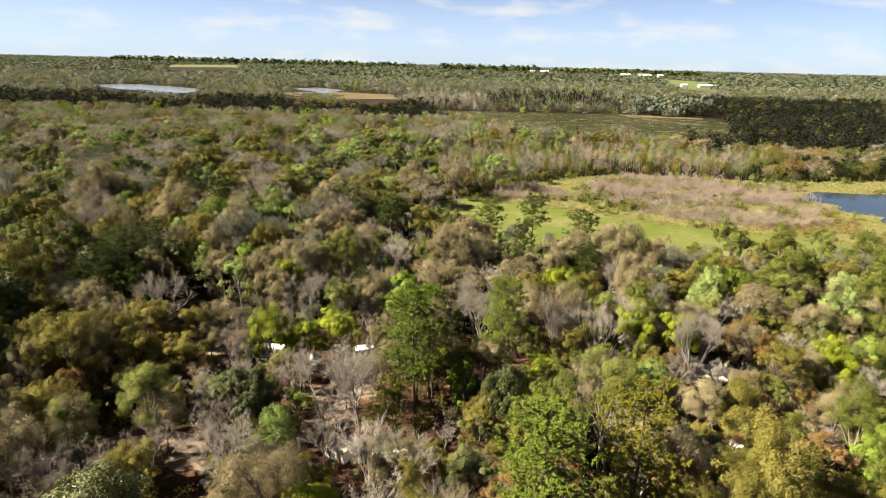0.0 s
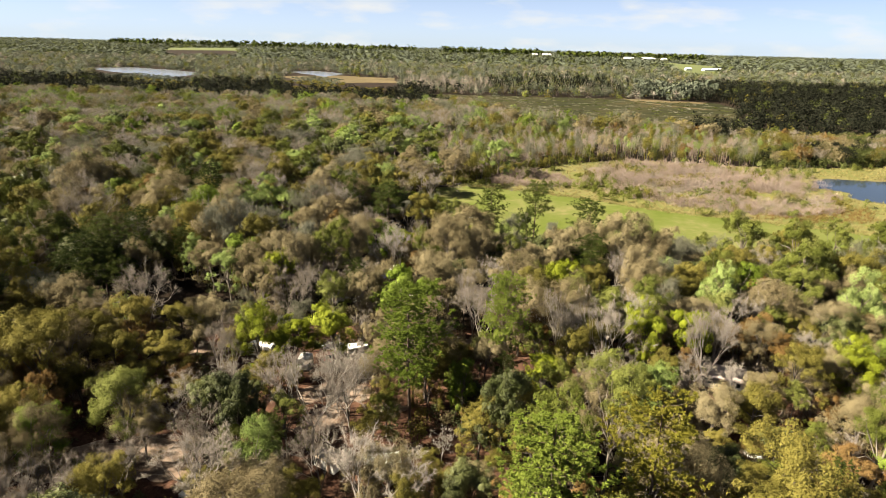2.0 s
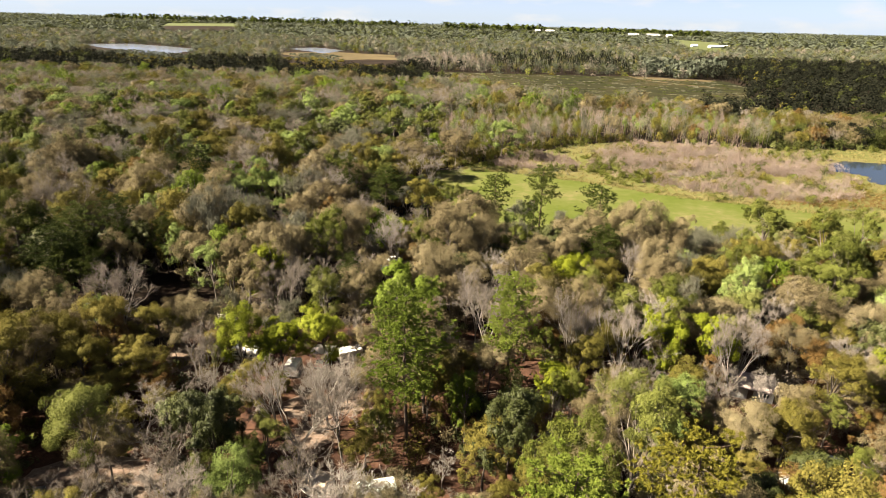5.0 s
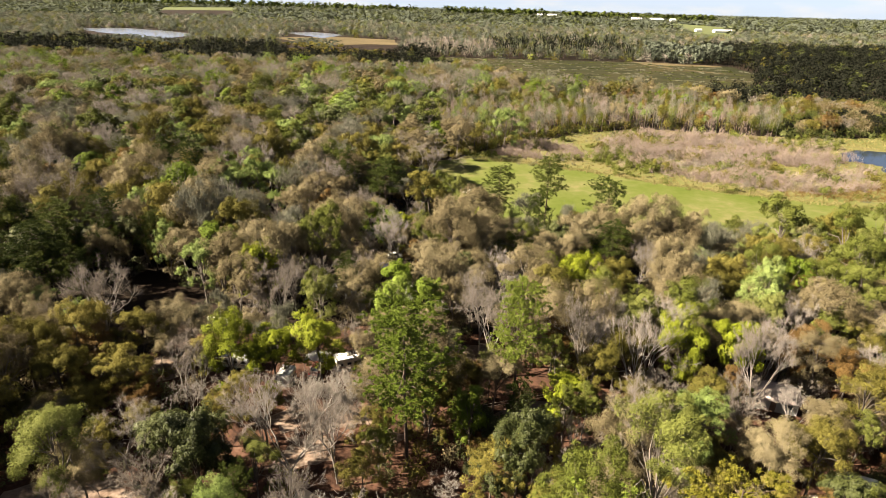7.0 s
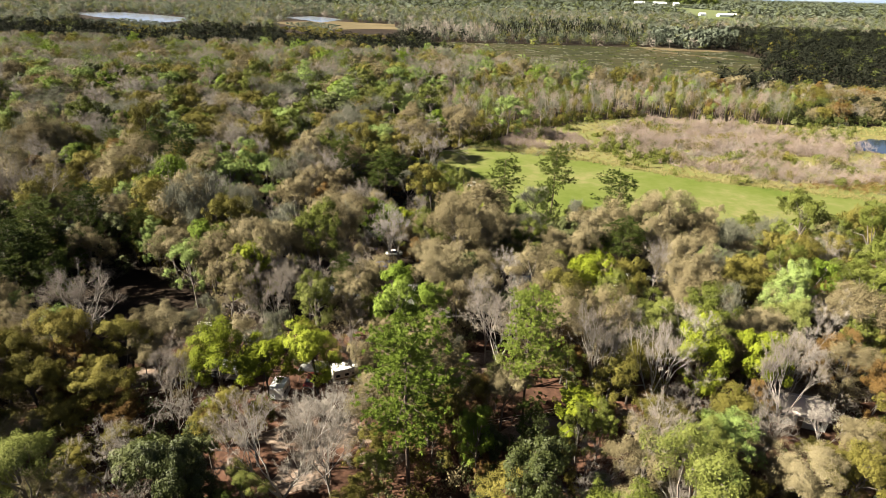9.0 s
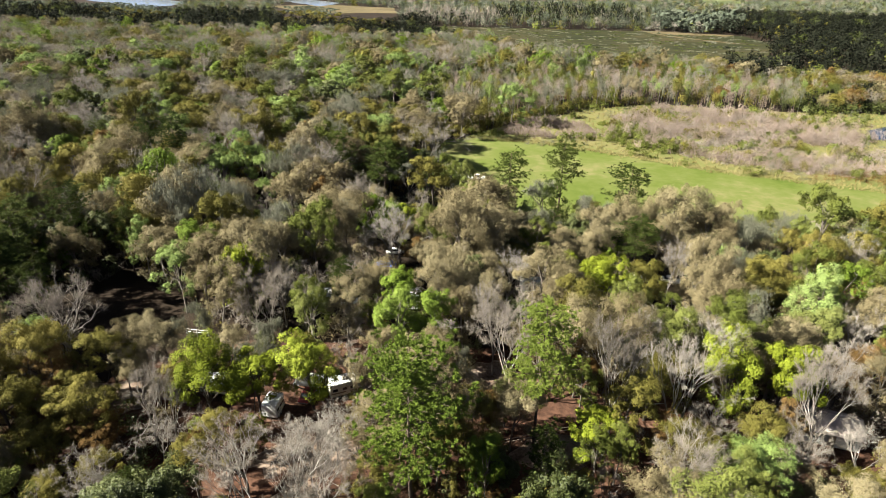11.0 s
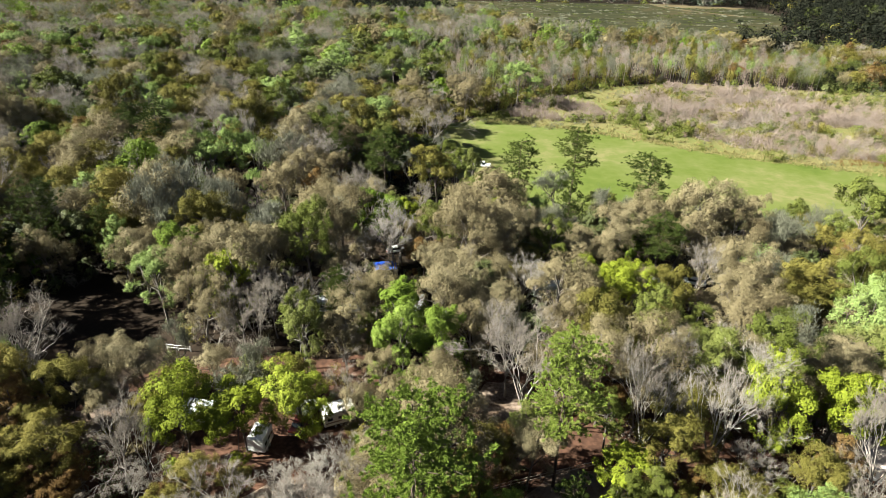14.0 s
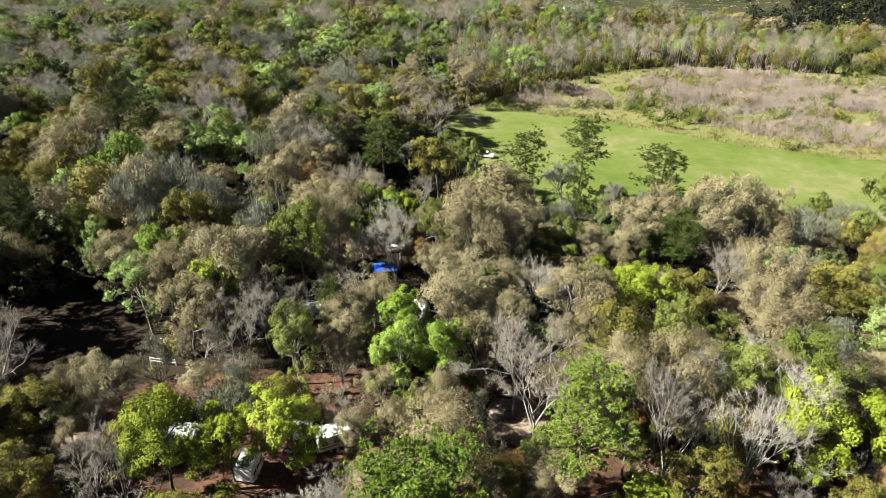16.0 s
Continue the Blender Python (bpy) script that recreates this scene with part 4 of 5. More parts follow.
MIXED = dict(oak=3.2, olive=2.5, green=1.7, mint=1.6, fresh=0.45, lime=0.12, dark=1.1, twig=1.5, moss=2.0, rust=0.14)
# single trees as far as the field's end
p = free(scatter(240, 400, 9.4, 24.0))
p = p[~(bare_belt(p[:, 0], p[:, 1]) | evergreen(p[:, 0], p[:, 1]) | brown_wood(p[:, 0], p[:, 1]))]
for key, q in split(p, MIXED, 11).items():
    key = dict(twig="bare", moss="mossy").get(key, key)
    for x, y in q:
        h, r0 = SIZE[key]
        k = 6.0 / r0 * random.choice((0.7, 0.9, 1.05, 1.3)) * random.uniform(0.92, 1.1)
        up = max(14.0 * random.uniform(0.72, 1.15) / h, 0.8 * k)
        plant(key + "_dist", random.randrange(4), x, y, random.uniform(0, 6.28), k, up / k)
# stands of mixed woods in the middle distance
STANDS = [stand(300 + v, MIXED, 44.0, 10.0, 1400, 0.36, 6.4, 13.5) for v in range(6)]
p = free(scatter(406, 640, 33.0, 40.0))
p = p[~(bare_belt(p[:, 0], p[:, 1]) | evergreen(p[:, 0], p[:, 1]) | brown_wood(p[:, 0], p[:, 1]))]
for i, (x, y) in enumerate(p):
    ob = tagged(new("mixed_woods", STANDS[i % 6]), "grey, brown and green mixed woods in spring leaf", "woods", kind="stuff")
    ob.matrix_basis = Matrix.Translation((x, y, 0)) @ Matrix.Rotation(random.uniform(0, 6.28), 4, "Z")
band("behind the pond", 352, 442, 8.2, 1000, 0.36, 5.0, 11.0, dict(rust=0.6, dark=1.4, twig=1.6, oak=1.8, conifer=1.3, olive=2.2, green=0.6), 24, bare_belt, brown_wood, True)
# cloud shade over this belt is in the leaf colour
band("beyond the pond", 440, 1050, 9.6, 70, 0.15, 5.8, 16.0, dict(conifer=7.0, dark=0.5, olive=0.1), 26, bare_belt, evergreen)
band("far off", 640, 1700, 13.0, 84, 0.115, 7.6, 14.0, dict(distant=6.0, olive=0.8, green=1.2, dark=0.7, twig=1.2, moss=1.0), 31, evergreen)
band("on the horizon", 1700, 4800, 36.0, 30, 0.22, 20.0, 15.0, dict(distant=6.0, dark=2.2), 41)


def grove(name, label, key, poly, spacing, radius, height, count, size, upright, seed, gaps=-9.0, stiff=0.25):
    """Shrubs or trees over a piece of land, in patches where gaps is given."""
    r = np.random.default_rng(seed)
    xs, ys = [q[0] for q in poly], [q[1] for q in poly]
    gx_, gy_ = np.meshgrid(np.arange(min(xs), max(xs), spacing), np.arange(min(ys), max(ys), spacing))
    p = np.stack([gx_.ravel(), gy_.ravel()], 1) + r.uniform(-0.45, 0.45, (gx_.size, 2)) * spacing
    p = p[inside(poly, p[:, 0], p[:, 1]) & ~inside(POND, p[:, 0], p[:, 1])]
    if gaps > -9:
        p = p[np.array([noise.noise(Vector((x / 17, y / 11, 0.7 * seed))) > gaps for x, y in p])]
    woods(name if key not in ("twig", "moss") else name + "_" + key, label, WOODS[key], p, radius, height, count, size, upright, seed, stiff)


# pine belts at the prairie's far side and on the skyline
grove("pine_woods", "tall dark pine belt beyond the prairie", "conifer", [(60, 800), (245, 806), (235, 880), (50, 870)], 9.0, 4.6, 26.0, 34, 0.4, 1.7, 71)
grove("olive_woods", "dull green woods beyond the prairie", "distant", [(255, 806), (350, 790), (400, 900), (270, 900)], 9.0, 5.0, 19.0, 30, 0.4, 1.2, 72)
grove("twig_woods", "grey leafless woods beyond the prairie", "twig", [(-60, 800), (60, 802), (50, 880), (-60, 880)], 9.0, 4.6, 20.0, 34, 0.4, 1.7, 73)
grove("pine_woods", "dark pine belt on the skyline", "pine", [(-40, 3300), (520, 3300), (520, 3420), (-40, 3420)], 24.0, 13.0, 34.0, 12, 0.6, 1.0, 74)
grove("pine_woods", "dark pine belt on the skyline", "pine", [(560, 3100), (1300, 3050), (1300, 3160), (560, 3210)], 24.0, 13.0, 30.0, 12, 0.6, 1.0, 75)
grove("pine_woods", "dark pine belt on the skyline", "pine", [(-2000, 3600), (-200, 3600), (-200, 3720), (-2000, 3720)], 26.0, 14.0, 34.0, 12, 0.6, 1.0, 76)

# shrubs, reeds and long grass of the marsh
PINK_A = [(20, 297), (36, 322), (62, 330), (66, 292), (36, 288)]
PINK_B = [(66, 290), (80, 330), (112, 358), (150, 346), (178, 322), (194, 290), (182, 256), (150, 245), (118, 253), (92, 268)]
GREEN_A = [(66, 286), (76, 312), (92, 304), (92, 268), (78, 268)]
MIDDLE = [(66, 290), (80, 330), (112, 352), (150, 346), (186, 330), (200, 300), (150, 285), (110, 300)]
grove("marsh_shrubs", "pinkish leafless shrubs in the marsh", "pink", PINK_A, 1.9, 1.6, 3.0, 110, 0.21, 1.5, 81, -0.25, 0.8)
grove("marsh_shrubs", "pinkish leafless shrubs in the marsh", "pink", PINK_B, 2.2, 1.9, 3.2, 110, 0.20, 1.5, 82, -0.12, 0.8)
grove("marsh_shrubs", "tall grey-pink leafless shrubs in the marsh", "pink", MIDDLE, 3.4, 2.7, 5.6, 230, 0.16, 1.5, 92, 0.04, 0.8)
grove("marsh_shrubs", "grey leafless shrubs in the marsh", "twig", PINK_B, 3.8, 2.3, 3.6, 170, 0.16, 1.5, 93, 0.18, 0.9)
grove("marsh_bushes", "olive bushes in the marsh", "olive", PINK_B, 4.0, 2.7, 4.2, 190, 0.10, 1.0, 83, 0.27)
grove("marsh_bushes", "light-green bushes in the marsh", "green", MARSH, 4.6, 2.7, 3.6, 190, 0.10, 1.0, 97, 0.24)
grove("marsh_bushes", "green bushes in the marsh", "green", GREEN_A, 3.2, 2.4, 3.6, 150, 0.11, 1.0, 84, -0.2)
grove("marsh_bushes", "grey bushes in the marsh", "moss", MARSH, 5.5, 2.3, 3.2, 170, 0.11, 1.5, 85, 0.3, 0.9)
EDGE = [(-14, 290), (0, 284), (20, 300), (44, 326), (72, 352), (112, 367), (112, 373), (66, 358), (30, 330), (8, 312)]
grove("marsh_bushes", "dark green bushes at the field's end", "olive", EDGE, 3.8, 2.5, 4.6, 150, 0.11, 1.0, 86)
grove("marsh_bushes", "light-green bushes at the field's end", "green", EDGE, 5.0, 2.5, 4.6, 150, 0.11, 1.0, 98)
grove("marsh_bushes", "rust-brown shrubs in the marsh", "rust", [(128, 244), (150, 236), (188, 240), (190, 262), (150, 254)], 2.2, 1.4, 2.0, 90, 0.16, 1.5, 87, -0.2, 0.8)
grove("reeds", "straw-coloured long grass along the field's edge", "straw",
      [(12, 285), (14, 290), (43, 283), (70, 269), (95, 254), (125, 243), (155, 232), (185, 221), (184, 214), (155, 226), (125, 237), (95, 248), (70, 263), (43, 277)], 1.0, 0.7, 0.8, 9, 0.5, 1.5, 88)
grove("reeds", "tan and green reeds in the marsh", "straw", MARSH, 3.4, 1.3, 0.9, 20, 0.42, 1.5, 89)
NEAR_SIDE = [(40, 440), (232, 446), (280, 560), (150, 505), (60, 520), (10, 580), (-20, 560)]
grove("prairie_scrub", "dark scrub on the wet prairie", "dark", NEAR_SIDE, 7.0, 3.2, 4.2, 90, 0.16, 1.0, 90, 0.05)
grove("prairie_scrub", "light-green bushes beside the wet prairie", "green", [(20, 440), (140, 446), (120, 492), (50, 520), (0, 580), (-25, 560)], 7.0, 3.4, 5.5, 110, 0.14, 1.0, 94, 0.05)
grove("prairie_scrub", "grey scrub on the wet prairie", "twig", NEAR_SIDE, 6.5, 3.0, 4.0, 80, 0.17, 1.0, 91, 0.0)
for k, (key, words) in enumerate((("dark", "dark rush tussocks"), ("moss", "grey-brown dead tussocks"))):
    grove("prairie_tussocks", words + " on the wet prairie", key, PRAIRIE, 6.0, 2.8, 0.6, 16, 0.22, 0.4, 180 + 3 * k, 0.22)
for k, poly in enumerate(VISTAS[:2]):
    for shift in (0.80, 0.86):
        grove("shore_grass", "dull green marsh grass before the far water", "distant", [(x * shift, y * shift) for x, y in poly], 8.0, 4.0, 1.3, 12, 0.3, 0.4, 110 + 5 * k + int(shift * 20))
for k, poly in enumerate(VISTAS[:3]):
    grove("low_scrub", "low olive scrub before the far water", "olive", [(x * 0.77, y * 0.77) for x, y in poly], 11.0, 4.0, 2.6, 24, 0.3, 0.5, 95 + k)
grove("shore_bushes", "dark bushes along the pond's far shore", "dark", [(185, 350), (300, 366), (420, 408), (420, 432), (300, 386), (190, 374)], 4.2, 2.8, 5.0, 90, 0.15, 1.0, 99)

# tall trees along the marsh: bare grey ones, light-green and dark ones between them
p = scatter(296, 470, 4.9, 0)
p = p[bare_belt(p[:, 0], p[:, 1])]
SWAMP = dict(twig=("tall bare grey swamp trees beside the marsh", 2.6, 12.5, 1.9), moss=("grey moss-hung swamp trees beside the marsh", 2.6, 12.0, 1.8), pink=("pinkish bare swamp trees beside the marsh", 2.7, 11.5, 1.7),
             mint=("pale mint-green swamp trees beside the marsh", 3.0, 12.5, 1.35), green=("light-green swamp trees beside the marsh", 3.2, 12.0, 1.3), olive=("olive-green swamp trees beside the marsh", 3.4, 11.0, 1.2), dark=("dark evergreen swamp trees beside the marsh", 2.8, 11.0, 1.35), rust=("rust-brown swamp trees beside the marsh", 3.4, 10.0, 1.1))
for j, (k, q) in enumerate(split(p, dict(twig=2.2, moss=1.6, pink=2.2, mint=1.0, green=1.2, olive=1.4, dark=0.7, rust=0.25), 51).items()):
    words, wide, tall, up = SWAMP[k]
    woods(k + "_swamp_trees", words, WOODS[k], q, wide, tall, 420, 0.13 if up > 1.4 else 0.075, upright=up, seed=60 + j, stiff=0.6)

# the wood goes on beside and behind the camera's way
r_ = np.random.default_rng(123)
sx_, sy_ = np.meshgrid(np.arange(-170, 170, 9.0), np.arange(-110, 240, 9.0))
p = np.stack([sx_.ravel(), sy_.ravel()], 1) + r_.uniform(-3, 3, (sx_.size, 2))
close = (np.abs(p[:, 0]) < 80) & (p[:, 1] > -20) & (p[:, 1] < 44)
p = free(p[((p[:, 1] < 40) | (np.abs(p[:, 0]) > 0.725 * p[:, 1] + 36)) & ~close])
for j, (k, q) in enumerate(split(p, dict(oak=4.0, olive=2.5, green=1.5, dark=0.8, twig=1.2), 131).items()):
    lift = rise(q[:, 1])
    woods(k + "_woods", NAMES[k] + " round the camp", WOODS[k], q, 4.8, 15.0 + float(lift.mean()), 110, 0.11, seed=140 + j)
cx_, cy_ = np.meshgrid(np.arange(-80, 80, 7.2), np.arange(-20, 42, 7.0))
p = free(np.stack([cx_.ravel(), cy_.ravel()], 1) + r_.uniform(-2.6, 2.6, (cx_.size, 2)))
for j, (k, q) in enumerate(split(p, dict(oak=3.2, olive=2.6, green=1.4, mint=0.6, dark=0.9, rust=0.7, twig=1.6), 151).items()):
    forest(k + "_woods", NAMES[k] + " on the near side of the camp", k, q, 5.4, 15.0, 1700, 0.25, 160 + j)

# ---------------------------------------------------------------- made things: materials
def paint(name, colour, rough=0.4, metal=0.0, dirt=0.25, scale=1.2):
    m, t, p, out = nodes_of(name)
    n = noise_at(t, scale, 5, 0.65, "Object")
    f = noise_at(t, scale * 9, 3, 0.6, "Object")
    worn = tuple(c * 0.55 + 0.02 for c in colour)
    tone = maths(t, "ADD", maths(t, "MULTIPLY", n, 0.7), maths(t, "MULTIPLY", f, 0.3))
    t.links.new(ramp(t, tone, [(0.5 - dirt, worn), (0.5 + 0.5 * dirt, colour)]), p.inputs["Base Color"])
    p.inputs["Roughness"].default_value = rough
    p.inputs["Metallic"].default_value = metal
    bump(t, p, n, 0.15, 0.02)
    return m


P_WHITE = paint("white_paint", (0.62, 0.62, 0.60), 0.45)
P_CREAM = paint("cream_paint", (0.70, 0.66, 0.55), 0.45)
P_MINT = paint("pale_green_roof", (0.62, 0.70, 0.62), 0.5)
P_TAN = paint("tan_roof", (0.52, 0.42, 0.30), 0.7)
P_GREY = paint("grey_roof", (0.40, 0.40, 0.43), 0.6)
P_PINK = paint("pinkish_shingle", (0.33, 0.275, 0.255), 0.85)
P_BLUE = paint("blue_tarp", (0.03, 0.12, 0.60), 0.45)
P_RED = paint("red_paint", (0.16, 0.02, 0.02), 0.3)
P_DARK = paint("dark_paint", (0.035, 0.037, 0.042), 0.3)
P_BLACK = paint("black_rubber", (0.02, 0.02, 0.02), 0.85)
P_STEEL = paint("steel", (0.55, 0.55, 0.55), 0.35, 0.9)
P_WOOD = paint("weathered_wood", (0.34, 0.28, 0.22), 0.85)
P_STRIPE = paint("brown_stripe", (0.20, 0.13, 0.09), 0.5)
P_LIGHT = paint("clear_lens", (0.75, 0.75, 0.72), 0.15)
P_TAIL = paint("red_lens", (0.5, 0.03, 0.02), 0.2)
P_GLASS, _t, _p, _o = nodes_of("window_glass")
_p.inputs["Base Color"].default_value = (0.02, 0.024, 0.028, 1)
_p.inputs["Roughness"].default_value = 0.05
_p.inputs["Specular IOR Level"].default_value = 0.6


def box(bm, x0, x1, y0, y1, z0, z1, bevel=0.0, seg=2):
    made = bmesh.ops.create_cube(bm, size=1)
    for v in made["verts"]:
        v.co = Vector((x0 + (v.co.x + 0.5) * (x1 - x0), y0 + (v.co.y + 0.5) * (y1 - y0), z0 + (v.co.z + 0.5) * (z1 - z0)))
    if bevel:
        edges = list({e for v in made["verts"] for e in v.link_edges})
        bmesh.ops.bevel(bm, geom=edges, offset=bevel, segments=seg, affect="EDGES", profile=0.5)
    return bm


def wheel_mesh(bm, x, y, z, r, w):
    made = bmesh.ops.create_cone(bm, cap_ends=True, segments=18, radius1=r, radius2=r, depth=w)
    bmesh.ops.rotate(bm, verts=made["verts"], cent=(0, 0, 0), matrix=Matrix.Rotation(radians(90), 3, "X"))
    bmesh.ops.translate(bm, verts=made["verts"], vec=(x, y, z))
    rims = [e for e in bm.edges if e.is_valid and all(v in made["verts"] for v in e.verts) and abs(e.verts[0].co.y - e.verts[1].co.y) < 1e-4]
    bmesh.ops.bevel(bm, geom=rims, offset=r * 0.12, segments=2, affect="EDGES")
    return bm


def part(name, bm, material, parent, label=""):
    me = bpy.data.meshes.new(name)
    bm.to_mesh(me)
    bm.free()
    me.materials.append(material)
    return child(name, me, parent, label)


def block(name, dims, material, parent, bevel=0.0, label=""):
    return part(name, box(bmesh.new(), *dims, bevel), material, parent, label)


def place(ob, x, y, turn, z=None):
    ob.matrix_basis = Matrix.Translation((x, y, float(rise(y)) if z is None else z)) @ Matrix.Rotation(radians(turn), 4, "Z")
    return ob


def wheels_of(parent, spots, r, w):
    for x, y in spots:
        tyre = part("wheel", wheel_mesh(bmesh.new(), x, y, r, r, w), P_BLACK, parent)
        side = 1 if y > 0 else -1
        part("rim", wheel_mesh(bmesh.new(), x, y + side * w * 0.42, r, r * 0.6, w * 0.3), P_STEEL, tyre)


def trailer(x, y, turn, label, length=6.6, roof_mat=P_WHITE, wall_mat=P_WHITE, h=2.9):
    """A travel trailer: long axis on x."""
    ob = thing("travel_trailer", label, "trailer", "trailers of the camp")
    a, w = length / 2, 1.22
    block("body", (-a, a, -w, w, 0.55, h - 0.1), wall_mat, ob, 0.16)
    bm = box(bmesh.new(), -a + 0.06, a - 0.06, -w + 0.05, w - 0.05, h - 0.14, h + 0.03, 0.06)
    part("roof", bm, roof_mat, ob)
    block("air_conditioner", (-0.2, 0.75, -0.38, 0.38, h + 0.032, h + 0.30), P_CREAM, ob, 0.08)
    for vx in (-a * 0.6, a * 0.62):
        block("roof_vent", (vx - 0.2, vx + 0.2, -0.2, 0.2, h + 0.032, h + 0.13), P_GREY, ob, 0.03)
    for side in (-1, 1):
        for wx in (-a * 0.62, a * 0.05, a * 0.6):
            y0, y1 = sorted((side * (w - 0.02), side * (w + 0.025)))
            win = block("window", (wx - 0.42, wx + 0.42, y0, y1, 1.55, 2.15), P_STEEL, ob, 0.01)
            y0, y1 = sorted((side * (w + 0.01), side * (w + 0.032)))
            block("pane", (wx - 0.37, wx + 0.37, y0, y1, 1.6, 2.1), P_GLASS, win)
        y0, y1 = sorted((side * (w - 0.02), side * (w + 0.014)))
        block("stripe", (-a + 0.2, a - 0.2, y0, y1, 1.12, 1.32), P_STRIPE, ob)
    door = block("door", (a * 0.28 - 0.33, a * 0.28 + 0.33, -w - 0.03, -w + 0.02, 0.7, 2.55), P_CREAM, ob, 0.012)
    block("handle", (a * 0.28 + 0.2, a * 0.28 + 0.27, -w - 0.06, -w - 0.028, 1.5, 1.62), P_STEEL, door)
    block("front_window", (a - 0.02, a + 0.03, -0.7, 0.7, 1.5, 2.2), P_GLASS, ob, 0.01)
    block("chassis", (-a + 0.2, a - 0.2, -0.9, 0.9, 0.38, 0.56), P_DARK, ob)
    block("hitch", (a - 0.1, a + 1.1, -0.07, 0.07, 0.42, 0.56), P_STEEL, ob)
    part("gas_bottle", wheel_mesh(bmesh.new(), a + 0.35, 0, 0.78, 0.2, 0.5), P_WHITE, ob)
    wheels_of(ob, [(s * 0.42 - 0.3, t * (w - 0.16)) for s in (-1, 1) for t in (-1, 1)], 0.34, 0.24)
    for sx in (-a * 0.8, a * 0.8):
        block("jack", (sx - 0.06, sx + 0.06, -0.06, 0.06, 0.0, 0.4), P_STEEL, ob)
    return place(ob, x, y, turn)


def saloon(x, y, turn, label, colour):
    """A parked car: long axis on x, nose to +x."""
    ob = thing("car", label, "car", "cars of the camp")
    bm = box(bmesh.new(), -2.2, 2.2, -0.88, 0.88, 0.28, 0.86, 0.14, 3)
    part("body", bm, colour, ob)
    bm = box(bmesh.new(), -1.5, 0.95, -0.76, 0.76, 0.84, 1.42)
    for v in bm.verts:
        if v.co.z > 1.2:
            v.co.x = v.co.x * 0.68 - 0.08
            v.co.y *= 0.84
    bmesh.ops.bevel(bm, geom=bm.edges[:], offset=0.09, segments=2, affect="EDGES")
    part("cabin", bm, P_GLASS, ob, "dark glazed cabin")
    block("roof", (-1.02, 0.5, -0.6, 0.6, 1.39, 1.45), colour, ob, 0.028)
    for s in (-1, 1):
        block("headlight", (2.12, 2.215, s * 0.62 - 0.16, s * 0.62 + 0.16, 0.58, 0.72), P_LIGHT, ob, 0.02)
        block("tail_light", (-2.215, -2.12, s * 0.66 - 0.13, s * 0.66 + 0.13, 0.6, 0.74), P_TAIL, ob, 0.02)
        block("mirror", (0.62, 0.78, s * 0.92 - 0.08, s * 0.92 + 0.08, 0.86, 0.98), colour, ob, 0.03)
    block("front_bumper", (2.1, 2.26, -0.78, 0.78, 0.32, 0.5), P_DARK, ob, 0.04)
    block("rear_bumper", (-2.26, -2.1, -0.78, 0.78, 0.32, 0.5), P_DARK, ob, 0.04)
    wheels_of(ob, [(sx * 1.35, sy * 0.8) for sx in (-1, 1) for sy in (-1, 1)], 0.32, 0.2)
    return place(ob, x, y, turn)


def pickup(x, y, turn, label):
    ob = thing("pickup_truck", label, "pickup truck")
    part("body", box(bmesh.new(), -2.85, 2.85, -0.95, 0.95, 0.5, 0.98, 0.1, 2), P_WHITE, ob)
    part("bonnet", box(bmesh.new(), 1.05, 2.8, -0.9, 0.9, 0.9, 1.16, 0.1, 2), P_WHITE, ob)
    bm = box(bmesh.new(), -0.75, 1.25, -0.86, 0.86, 0.95, 1.82)
    for v in bm.verts:
        if v.co.z > 1.5:
            v.co.x = v.co.x * 0.74 - 0.02
            v.co.y *= 0.88
    bmesh.ops.bevel(bm, geom=bm.edges[:], offset=0.08, segments=2, affect="EDGES")
    part("cab", bm, P_GLASS, ob, "dark glazed cab")
    block("roof", (-0.55, 0.9, -0.72, 0.72, 1.79, 1.86), P_WHITE, ob, 0.03)
    for s in (-1, 1):
        y0, y1 = sorted((s * 0.95, s * 0.84))
        block("bed_side", (-2.82, -0.78, y0, y1, 0.95, 1.26), P_WHITE, ob, 0.02)
        block("door_pillar", (0.0, 0.1, s * 0.84 - 0.03, s * 0.84 + 0.03, 0.97, 1.55), P_WHITE, ob)
        block("headlight", (2.76, 2.87, s * 0.7 - 0.18, s * 0.7 + 0.18, 0.76, 0.94), P_LIGHT, ob, 0.02)
        block("tail_light", (-2.88, -2.8, s * 0.85 - 0.07, s * 0.85 + 0.07, 0.7, 0.95), P_TAIL, ob, 0.01)
        block("mirror", (0.85, 1.0, s * 1.02 - 0.09, s * 1.02 + 0.09, 1.12, 1.32), P_DARK, ob, 0.03)
    block("tailgate", (-2.87, -2.76, -0.83, 0.83, 0.75, 1.25), P_WHITE, ob, 0.02)
    block("bed_floor", (-2.75, -0.8, -0.83, 0.83, 0.985, 1.0), P_DARK, ob)
    block("grille", (2.8, 2.89, -0.5, 0.5, 0.68, 0.95), P_DARK, ob, 0.02)
    block("front_bumper", (2.78, 2.98, -0.9, 0.9, 0.42, 0.62), P_STEEL, ob, 0.04)
    wheels_of(ob, [(sx, sy * 0.86) for sx in (-1.8, 1.85) for sy in (-1, 1)], 0.4, 0.26)
    return place(ob, x, y, turn, 0.1)


